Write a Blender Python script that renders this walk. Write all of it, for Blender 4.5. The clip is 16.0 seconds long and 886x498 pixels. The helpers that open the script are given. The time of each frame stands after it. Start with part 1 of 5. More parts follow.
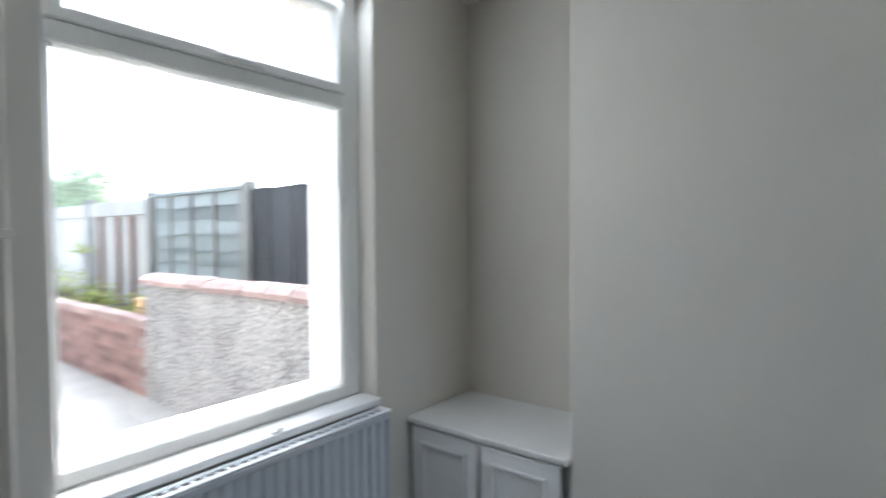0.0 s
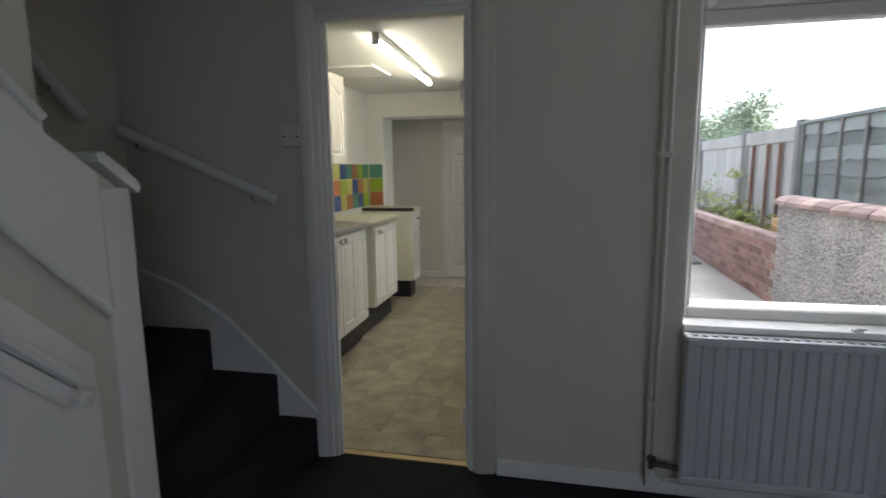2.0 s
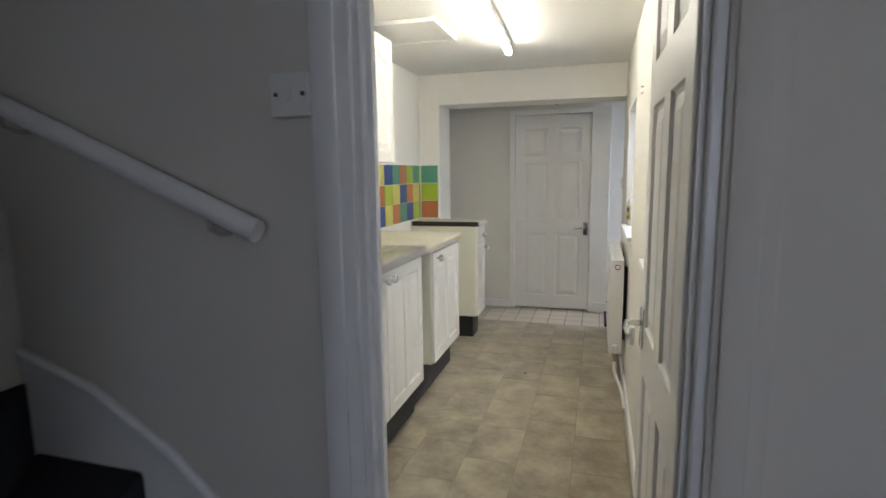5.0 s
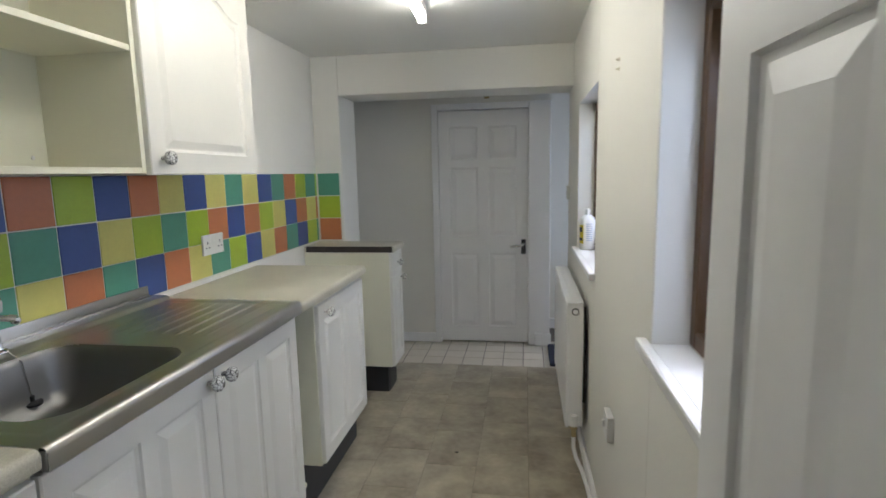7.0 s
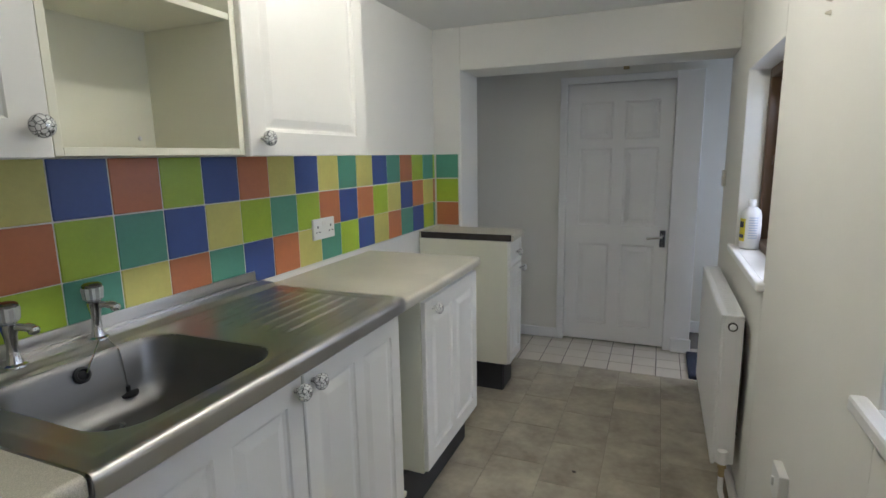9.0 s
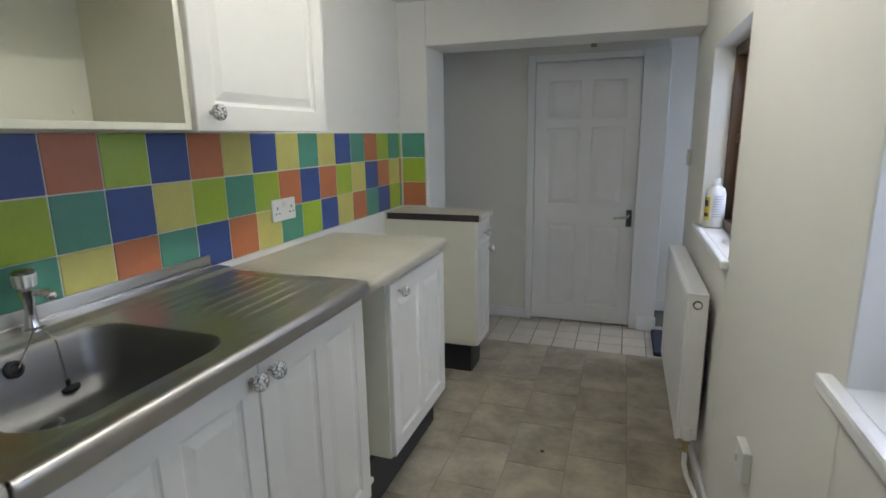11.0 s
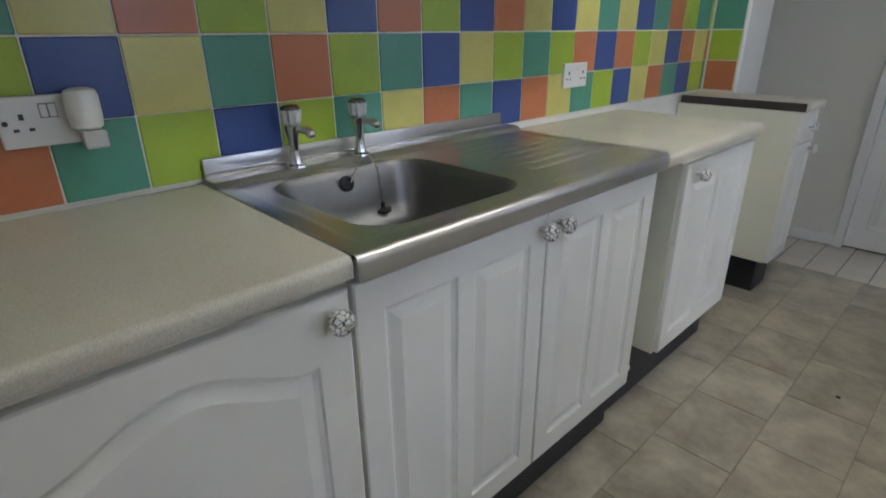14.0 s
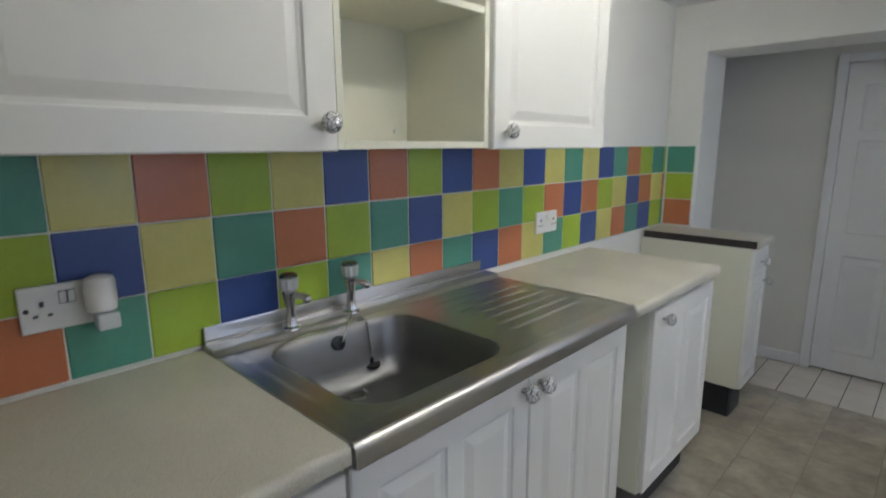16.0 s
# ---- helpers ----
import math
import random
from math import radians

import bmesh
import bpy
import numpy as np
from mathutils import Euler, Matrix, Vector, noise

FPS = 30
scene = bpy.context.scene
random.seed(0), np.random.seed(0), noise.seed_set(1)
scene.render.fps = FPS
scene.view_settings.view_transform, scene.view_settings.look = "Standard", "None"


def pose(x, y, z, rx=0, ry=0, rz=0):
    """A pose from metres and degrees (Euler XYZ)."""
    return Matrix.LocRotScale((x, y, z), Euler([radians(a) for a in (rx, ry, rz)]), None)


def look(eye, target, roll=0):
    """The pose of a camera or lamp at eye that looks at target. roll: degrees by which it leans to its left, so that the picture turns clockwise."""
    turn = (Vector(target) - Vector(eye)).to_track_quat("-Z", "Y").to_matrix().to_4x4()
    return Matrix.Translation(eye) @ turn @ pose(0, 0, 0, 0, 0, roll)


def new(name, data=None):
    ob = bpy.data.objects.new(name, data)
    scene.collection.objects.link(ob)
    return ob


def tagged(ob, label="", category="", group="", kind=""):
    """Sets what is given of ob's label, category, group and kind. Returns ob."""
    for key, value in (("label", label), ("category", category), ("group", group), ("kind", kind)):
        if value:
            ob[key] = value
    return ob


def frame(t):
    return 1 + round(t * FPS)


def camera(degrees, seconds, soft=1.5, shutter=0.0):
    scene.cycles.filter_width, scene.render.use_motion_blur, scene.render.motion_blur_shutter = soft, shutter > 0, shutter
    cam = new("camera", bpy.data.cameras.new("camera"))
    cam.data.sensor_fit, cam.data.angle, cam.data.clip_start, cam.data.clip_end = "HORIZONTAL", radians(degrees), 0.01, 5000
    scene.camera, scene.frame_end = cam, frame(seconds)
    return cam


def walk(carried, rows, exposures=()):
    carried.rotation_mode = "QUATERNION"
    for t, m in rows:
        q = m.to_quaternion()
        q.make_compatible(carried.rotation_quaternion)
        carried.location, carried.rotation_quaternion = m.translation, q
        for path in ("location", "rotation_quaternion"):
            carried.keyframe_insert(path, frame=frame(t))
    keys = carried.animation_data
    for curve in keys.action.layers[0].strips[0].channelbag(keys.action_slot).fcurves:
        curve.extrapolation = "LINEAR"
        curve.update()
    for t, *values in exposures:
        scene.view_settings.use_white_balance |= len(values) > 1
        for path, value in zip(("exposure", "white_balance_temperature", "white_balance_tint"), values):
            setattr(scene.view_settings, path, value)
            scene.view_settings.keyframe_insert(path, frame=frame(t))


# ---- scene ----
cam = camera(80.2, 16.0, shutter=0.5)
EXPOSURES = [(0.0, 3.0, 5750, 6), (0.7, 2.4, 5850, 7), (1.5, 1.85, 5950, 8), (2.5, 2.3, 6000, 10), (3.2, 2.45, 6000, 12), (5.3, 2.7, 5650, 15),
             (6.0, 2.5, 5500, 15), (6.5, 2.35, 5450, 15), (7.5, 2.1, 5350, 15), (8.7, 2.08, 5350, 15), (12.0, 2.05, 5250, 15), (14.5, 2.15, 5200, 16), (16.0, 2.1, 5200, 16)]
PATH = [
    (0, (-0.048, 0.025, 1.368), (1.525, 1.259, 1.304), -0.4),
    (0.5, (-0.022, -0.134, 1.36), (0.993, 1.586, 1.26), -0.8),
    (1, (-0.079, -0.3, 1.347), (0.251, 1.666, 1.188), -0.7),
    (1.5, (-0.127, -0.511, 1.314), (-0.274, 1.475, 1.133), -0.9),
    (2, (-0.146, -0.639, 1.334), (-0.565, 1.292, 1.029), -0.7),
    (2.5, (-0.134, -0.641, 1.306), (-0.697, 1.255, 1.011), -1.0),
    (3, (-0.205, -0.438, 1.362), (-0.864, 1.429, 1.081), -0.8),
    (3.2, (-0.283, -0.368, 1.359), (-0.937, 1.504, 1.098), -0.5),
    (5.3, (-0.73, 0.717, 1.314), (-1.241, 2.627, 1.014), -1.0),
    (5.5, (-0.771, 0.838, 1.325), (-1.195, 2.767, 1.008), -0.6),
    (6, (-0.812, 1.058, 1.336), (-1.062, 3.016, 1.018), -1.0),
    (6.5, (-0.798, 1.297, 1.361), (-1.018, 3.261, 1.051), -1.3),
    (7, (-0.777, 1.462, 1.366), (-1.084, 3.417, 1.08), -1.2),
    (7.5, (-0.775, 1.579, 1.369), (-1.213, 3.509, 1.082), -1.1),
    (8, (-0.807, 1.69, 1.383), (-1.426, 3.568, 1.083), -1.1),
    (8.5, (-0.826, 1.718, 1.373), (-1.551, 3.549, 1.024), -1.0),
    (8.7, (-0.827, 1.718, 1.373), (-1.575, 3.539, 1.024), -1.0),
    (10.8, (-0.821, 1.743, 1.345), (-1.521, 3.574, 0.947), -1.4),
    (11, (-0.832, 1.772, 1.359), (-1.469, 3.621, 0.939), -0.9),
    (11.5, (-0.918, 1.88, 1.384), (-1.564, 3.735, 1.007), -0.8),
    (12, (-0.988, 1.932, 1.35), (-1.993, 3.63, 1.02), -1.0),
    (12.5, (-1.038, 1.916, 1.315), (-2.329, 3.376, 0.865), -0.6),
    (13, (-1.034, 1.876, 1.29), (-2.429, 3.199, 0.74), -0.6),
    (13.5, (-0.996, 1.82, 1.254), (-2.386, 3.1, 0.598), -0.6),
    (14, (-0.957, 1.766, 1.233), (-2.302, 3.036, 0.473), -0.6),
    (14.5, (-0.947, 1.739, 1.226), (-2.263, 3.002, 0.405), -0.6),
    (15, (-0.953, 1.723, 1.285), (-2.291, 2.993, 0.512), -0.3),
    (15.5, (-0.953, 1.718, 1.353), (-2.351, 3.032, 0.788), -0.3),
    (16, (-0.939, 1.718, 1.388), (-2.301, 3.131, 1.003), -0.3),
]
walk(cam, [(t, look(eye, target, roll)) for t, eye, target, roll in PATH],
     exposures=EXPOSURES)

# ---------------------------------------------------------------- world and light
world = bpy.data.worlds.new("world")
scene.world = world
world.use_nodes = True
wn = world.node_tree.nodes
sky = wn.new("ShaderNodeTexSky")
sky.sky_type, sky.sun_disc = "NISHITA", False
sky.sun_elevation, sky.sun_rotation = radians(48), radians(60)
sky.dust_density, sky.air_density = 4.0, 1.0
cloud = wn.new("ShaderNodeHueSaturation")
cloud.inputs["Saturation"].default_value = 0.5
world.node_tree.links.new(sky.outputs[0], cloud.inputs["Color"])
world.node_tree.links.new(cloud.outputs[0], wn["Background"].inputs["Color"])
wn["Background"].inputs["Strength"].default_value = 0.15


def lamp(name, kind, m, energy, color, **more):
    data = bpy.data.lights.new(name, kind)
    data.energy, data.color = energy, color
    for key, value in more.items():
        if key == "angle":
            data.angle = value
        if key == "size":
            data.shape, data.size = "RECTANGLE", value
        if key == "size_y":
            data.size_y = value
    ob = new(name, data)
    ob.matrix_world = m
    return ob


lamp("sun", "SUN", look((6, 4, 9), (0, 0, 0)), 0.35, (1.0, 0.97, 0.93), angle=radians(40))
lamp("sky_light_front_window", "AREA", look((0.95, -2.62, 1.45), (0.95, 0.0, 1.2)), 1.25, (0.92, 0.96, 1.0), size=1.9, size_y=1.3)
lamp("sky_light_back_window", "AREA", look((0.87, 1.56, 2.262), (0.87, 0.76, 1.66)), 0.7, (0.92, 0.96, 1.0), size=0.9, size_y=0.07)
# Lobby lamp: added daylight from the east, at an assumed opening.
lamp("added_lobby_daylight", "AREA", look((0.51, 5.55, 1.4), (-1.2, 5.30, 1.0)), 0.35, (0.80, 0.90, 1.0), size=0.45, size_y=0.75)
lamp("sky_light_kitchen_window_1", "AREA", look((-0.29, 2.30, 1.35), (-1.3, 2.30, 0.95)), 0.7, (0.78, 0.88, 1.0), size=0.6, size_y=0.6)
lamp("sky_light_kitchen_window_2", "AREA", look((-0.29, 4.06, 1.34), (-1.3, 4.06, 0.95)), 0.55, (0.78, 0.88, 1.0), size=0.6, size_y=0.6)


# ---------------------------------------------------------------- materials
def surf(name, base, rough=0.5, var=0.06, grain=60.0, blot=3.0, bump=0.1, metal=0.0, tint=None, rand=0.0, spec=0.5, stretch=None, depth=0.002, fw=0.35, ww=1.9):
    """A painted, plastered, stony or metal surface: fine grain, broad stains and relief, at real size."""
    m = bpy.data.materials.new(name)
    m.use_nodes = True
    nodes, link = m.node_tree.nodes, m.node_tree.links.new
    b = nodes["Principled BSDF"]
    b.inputs["Metallic"].default_value = metal
    b.inputs["Specular IOR Level"].default_value = spec
    co = nodes.new("ShaderNodeTexCoord").outputs["Object"]
    if stretch:
        mp = nodes.new("ShaderNodeMapping")
        mp.inputs["Scale"].default_value = stretch
        link(co, mp.inputs["Vector"])
        co = mp.outputs[0]
    if rand:
        info, shift, far = nodes.new("ShaderNodeObjectInfo"), nodes.new("ShaderNodeVectorMath"), nodes.new("ShaderNodeMath")
        far.operation, far.inputs[1].default_value = "MULTIPLY", 53.0
        link(info.outputs["Random"], far.inputs[0])
        link(co, shift.inputs[0])
        link(far.outputs[0], shift.inputs[1])
        co = shift.outputs[0]
    fine, wide = nodes.new("ShaderNodeTexNoise"), nodes.new("ShaderNodeTexNoise")
    for n, sc, det in ((fine, grain, 4), (wide, blot, 5)):
        n.inputs["Scale"].default_value, n.inputs["Detail"].default_value = sc, det
        link(co, n.inputs["Vector"])
    lo = [max(0.0, c * (1 - var)) for c in base]
    hi = [min(1.0, c * (1 + var)) for c in (tint or base)]
    mix = nodes.new("ShaderNodeMix")
    mix.data_type = "RGBA"
    mix.inputs["A"].default_value, mix.inputs["B"].default_value = (*lo, 1), (*hi, 1)
    add = nodes.new("ShaderNodeMath")
    add.operation = "MULTIPLY_ADD"
    add.inputs[1].default_value = fw
    link(fine.outputs["Fac"], add.inputs[0])
    sc = nodes.new("ShaderNodeMath")
    sc.operation = "MULTIPLY_ADD"
    sc.inputs[1].default_value, sc.inputs[2].default_value = ww, 0.5 - (ww + fw) / 2
    link(wide.outputs["Fac"], sc.inputs[0])
    link(sc.outputs[0], add.inputs[2])
    fac = add.outputs[0]
    if rand:
        ra = nodes.new("ShaderNodeMath")
        ra.operation = "MULTIPLY_ADD"
        ra.inputs[1].default_value = rand
        link(info.outputs["Random"], ra.inputs[0])
        link(fac, ra.inputs[2])
        sub = nodes.new("ShaderNodeMath")
        sub.operation = "SUBTRACT"
        sub.inputs[1].default_value = rand / 2
        link(ra.outputs[0], sub.inputs[0])
        fac = sub.outputs[0]
    mix.clamp_factor = True
    link(fac, mix.inputs["Factor"])
    link(mix.outputs["Result"], b.inputs["Base Color"])
    rr = nodes.new("ShaderNodeMapRange")
    rr.inputs["To Min"].default_value, rr.inputs["To Max"].default_value = rough * 0.82, min(1.0, rough * 1.18)
    link(wide.outputs["Fac"], rr.inputs["Value"])
    link(rr.outputs["Result"], b.inputs["Roughness"])
    if bump:
        bp = nodes.new("ShaderNodeBump")
        bp.inputs["Strength"].default_value, bp.inputs["Distance"].default_value = bump, depth
        link(fine.outputs["Fac"], bp.inputs["Height"])
        link(bp.outputs["Normal"], b.inputs["Normal"])
    return m


PLASTER = surf("wall_paint_cream", (0.77, 0.75, 0.685), 0.75, 0.03, 90, 1.6, 0.25)
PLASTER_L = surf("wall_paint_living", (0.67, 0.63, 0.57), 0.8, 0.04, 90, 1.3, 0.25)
CEIL = surf("ceiling_paint", (0.80, 0.79, 0.74), 0.8, 0.03, 120, 1.5, 0.2)
GLOSS = surf("white_gloss_paint", (0.82, 0.81, 0.80), 0.36, 0.03, 40, 2.5, 0.06)
SATIN = surf("cabinet_foil_white", (0.73, 0.71, 0.645), 0.33, 0.02, 50, 2.0, 0.04)
CARCASS = surf("cabinet_board_cream", (0.71, 0.69, 0.545), 0.5, 0.03, 50, 2.0, 0.05)
LAMIN = surf("worktop_laminate", (0.46, 0.425, 0.32), 0.42, 0.20, 560, 4.0, 0.08, tint=(0.60, 0.565, 0.465), fw=1.5, ww=0.8)
CHIP = surf("raw_worktop_edge", (0.035, 0.028, 0.024), 0.8, 0.4, 300, 20, 0.4)
# Satin finish; base darker than the deck, with the bowl's shade in the colour.
SATIN_STEEL = surf("satin_steel_shaded", (0.235, 0.23, 0.226), 0.46, 0.08, 60, 3.0, 0.08, metal=1.0, stretch=(1, 0.08, 1), depth=0.0005)
STEEL = surf("brushed_steel", (0.50, 0.49, 0.47), 0.28, 0.08, 60, 3.0, 0.10, metal=1.0, stretch=(1, 0.06, 1), depth=0.0005)
CHROME = surf("chrome", (0.72, 0.72, 0.72), 0.09, 0.03, 60, 5.0, 0.0, metal=1.0)
# Tap cap chrome, its base darkened in place of dark mirrored surroundings.
DARK_CHROME = surf("dark_reflection_chrome", (0.30, 0.30, 0.30), 0.2, 0.2, 60, 8.0, 0.0, metal=1.0)
BLACK = surf("black_rubber", (0.008, 0.008, 0.008), 0.6, 0.2, 80, 8.0, 0.1)
PLINTH = surf("plinth_black", (0.02, 0.02, 0.022), 0.45, 0.25, 70, 4.0, 0.1)
CARPET = surf("black_carpet", (0.012, 0.012, 0.016), 0.95, 0.45, 420, 6.0, 0.9, depth=0.004)
GROUT = surf("grout_white", (0.66, 0.65, 0.58), 0.8, 0.08, 200, 4.0, 0.3)
DGROUT = surf("grout_dark", (0.16, 0.14, 0.12), 0.9, 0.2, 200, 6.0, 0.3)
GLAZE = {
    "b": surf("glaze_blue", (0.045, 0.08, 0.26), 0.33, 0.12, 70, 9, 0.03, rand=0.5, fw=0.6, ww=1.1),
    "t": surf("glaze_teal", (0.09, 0.27, 0.19), 0.33, 0.12, 70, 9, 0.03, rand=0.5, fw=0.6, ww=1.1),
    "l": surf("glaze_lime", (0.34, 0.46, 0.03), 0.33, 0.12, 70, 9, 0.03, rand=0.5, fw=0.6, ww=1.1),
    "y": surf("glaze_yellow", (0.56, 0.52, 0.14), 0.33, 0.12, 70, 9, 0.03, rand=0.5, fw=0.6, ww=1.1),
    "o": surf("glaze_orange", (0.46, 0.16, 0.06), 0.33, 0.12, 70, 9, 0.03, rand=0.5, fw=0.6, ww=1.1),
}
VINYL = surf("vinyl_stone_print", (0.225, 0.19, 0.135), 0.36, 0.08, 34, 6.0, 0.08, tint=(0.43, 0.38, 0.275), rand=0.22, fw=0.6, ww=2.0)
VJOINT = surf("vinyl_joint", (0.19, 0.163, 0.118), 0.55, 0.1, 60, 5, 0.05)
LTILE = surf("lobby_tile_cream", (0.56, 0.51, 0.42), 0.35, 0.06, 60, 8, 0.08, rand=0.6)
BROWN = surf("brown_stained_timber", (0.10, 0.055, 0.022), 0.45, 0.3, 45, 5, 0.2, stretch=(1, 1, 0.12))
SASH = surf("brown_casement_timber", (0.19, 0.11, 0.05), 0.4, 0.3, 45, 5, 0.2, stretch=(1, 1, 0.12))
PLASTIC = surf("white_plastic", (0.74, 0.73, 0.70), 0.3, 0.02, 40, 4, 0.0)
RADW = surf("radiator_enamel", (0.78, 0.77, 0.75), 0.3, 0.02, 40, 2, 0.03)
# Bluer and darker than the kitchen radiator's enamel.
RADL = surf("radiator_enamel_blue_grey", (0.60, 0.615, 0.65), 0.35, 0.03, 40, 2, 0.03)
BRASS = surf("tarnished_brass", (0.42, 0.33, 0.18), 0.4, 0.2, 60, 8, 0.1, metal=0.9)
IRON = surf("dark_valve_metal", (0.08, 0.075, 0.07), 0.5, 0.3, 60, 8, 0.2, metal=0.5)
CONC = surf("yard_concrete", (0.28, 0.265, 0.24), 0.85, 0.18, 40, 1.6, 0.5, tint=(0.40, 0.38, 0.345))
BRICK = surf("red_brick", (0.145, 0.078, 0.068), 0.85, 0.25, 60, 12, 0.6, tint=(0.235, 0.14, 0.123), rand=0.9, depth=0.006)
COPING = surf("brick_coping", (0.25, 0.17, 0.155), 0.8, 0.2, 60, 9, 0.5, tint=(0.35, 0.25, 0.225), rand=0.9, depth=0.005)
MORTAR = surf("mortar", (0.30, 0.25, 0.22), 0.95, 0.15, 90, 8, 0.5)
DASH = surf("pebble_dash", (0.17, 0.16, 0.158), 0.9, 0.5, 60, 2.2, 1.0, tint=(0.44, 0.42, 0.41), depth=0.03, fw=2.6, ww=0.9)
FENCE_W = surf("weathered_grey_boards", (0.42, 0.41, 0.38), 0.85, 0.2, 30, 4, 0.4, rand=0.7, stretch=(1, 1, 0.15))
FENCE_G = surf("grey_green_fence_panel", (0.20, 0.222, 0.218), 0.85, 0.4, 30, 4, 0.4, rand=0.7, stretch=(1, 0.15, 1))
FENCE_K = surf("black_stained_boards", (0.035, 0.037, 0.042), 0.8, 0.4, 30, 4, 0.4, rand=0.7)
RUST = surf("red_brown_timber", (0.16, 0.07, 0.05), 0.8, 0.3, 30, 5, 0.3)
POST = surf("grey_timber_post", (0.19, 0.19, 0.18), 0.85, 0.2, 40, 5, 0.4)
RENDER = surf("house_render_white", (0.75, 0.75, 0.73), 0.85, 0.05, 80, 1.2, 0.4)
SOIL = surf("garden_soil", (0.09, 0.07, 0.045), 0.95, 0.5, 40, 6, 0.8, depth=0.02)
LEAF = surf("leaf_green", (0.17, 0.24, 0.12), 0.55, 0.35, 8, 2.0, 0.0, tint=(0.28, 0.36, 0.21))
LEAF_Y = surf("leaf_yellow_green", (0.16, 0.22, 0.04), 0.55, 0.35, 30, 6.0, 0.0, tint=(0.30, 0.32, 0.06))
BARK = surf("bark", (0.12, 0.09, 0.065), 0.9, 0.3, 30, 5, 0.6)
PINE = surf("new_softwood", (0.40, 0.26, 0.12), 0.7, 0.2, 30, 6, 0.2)
NAVY = surf("dark_doormat", (0.02, 0.025, 0.05), 0.9, 0.4, 300, 8, 0.8)
YELLOW = surf("label_yellow", (0.66, 0.55, 0.03), 0.4, 0.05, 40, 8, 0.0)
INK = surf("label_ink", (0.05, 0.055, 0.08), 0.5, 0.1, 40, 8, 0.0)
CREAMW = surf("switch_plate_cream", (0.62, 0.58, 0.48), 0.35, 0.03, 40, 8, 0.0)


def knob_material():
    """White ceramic with a painted black scroll of leaves."""
    m = bpy.data.materials.new("ceramic_black_scroll")
    m.use_nodes = True
    nodes, link = m.node_tree.nodes, m.node_tree.links.new
    co = nodes.new("ShaderNodeTexCoord").outputs["Object"]
    vo, ramp = nodes.new("ShaderNodeTexVoronoi"), nodes.new("ShaderNodeValToRGB")
    vo.feature = "DISTANCE_TO_EDGE"
    vo.inputs["Scale"].default_value = 115
    ramp.color_ramp.elements[0].position, ramp.color_ramp.elements[0].color = 0.03, (0.03, 0.03, 0.03, 1)
    ramp.color_ramp.elements[1].position, ramp.color_ramp.elements[1].color = 0.078, (0.7, 0.69, 0.64, 1)
    link(co, vo.inputs["Vector"])
    link(vo.outputs["Distance"], ramp.inputs["Fac"])
    link(ramp.outputs["Color"], nodes["Principled BSDF"].inputs["Base Color"])
    nodes["Principled BSDF"].inputs["Roughness"].default_value = 0.15
    return m


KNOB = knob_material()


def glass_material(name, color=(1, 1, 1), rough=0.0):
    m = bpy.data.materials.new(name)
    m.use_nodes = True
    b = m.node_tree.nodes["Principled BSDF"]
    b.inputs["Base Color"].default_value = (*color, 1)
    b.inputs["Transmission Weight"].default_value = 1.0
    b.inputs["Roughness"].default_value, b.inputs["IOR"].default_value = rough, 1.45
    return m


GLASS = glass_material("window_glass")
ACRYL = glass_material("clear_acrylic", (0.93, 0.93, 0.91), 0.05)
ACRYL.node_tree.nodes["Principled BSDF"].inputs["Transmission Weight"].default_value = 0.55


def glow_material(name, color, strength):
    m = bpy.data.materials.new(name)
    m.use_nodes = True
    b = m.node_tree.nodes["Principled BSDF"]
    b.inputs["Base Color"].default_value = (0.8, 0.8, 0.8, 1)
    b.inputs["Emission Color"].default_value, b.inputs["Emission Strength"].default_value = (*color, 1), strength
    return m


TUBE = glow_material("fluorescent_tube", (1.0, 0.895, 0.67), 8.4)


# ---------------------------------------------------------------- mesh helpers
def put(bm, m):
    bmesh.ops.transform(bm, matrix=m, verts=bm.verts)
    return bm


def box(x0, x1, y0, y1, z0, z1, bevel=0.0, seg=1):
    bm = bmesh.new()
    bmesh.ops.create_cube(bm, size=1)
    for v in bm.verts:
        v.co = ((x0 + x1) / 2 + v.co.x * (x1 - x0), (y0 + y1) / 2 + v.co.y * (y1 - y0), (z0 + z1) / 2 + v.co.z * (z1 - z0))
    if bevel:
        bmesh.ops.bevel(bm, geom=list(bm.edges), offset=bevel, segments=seg, affect="EDGES", profile=0.5)
    return bm


def join(*many):
    out = bmesh.new()
    for bm in many:
        me = bpy.data.meshes.new("tmp")
        bm.to_mesh(me)
        out.from_mesh(me)
        bpy.data.meshes.remove(me)
        bm.free()
    return out


def lathe(profile, n=20):
    """Turned round z from (radius, height) pairs."""
    bm = bmesh.new()
    rings = []
    for r, z in profile:
        rings.append([bm.verts.new((r * math.cos(2 * math.pi * k / n), r * math.sin(2 * math.pi * k / n), z)) for k in range(n)])
    for a, b in zip(rings, rings[1:]):
        for k in range(n):
            bm.faces.new((a[k], a[(k + 1) % n], b[(k + 1) % n], b[k]))
    bm.faces.new(rings[0][::-1])
    bm.faces.new(rings[-1])
    return bm


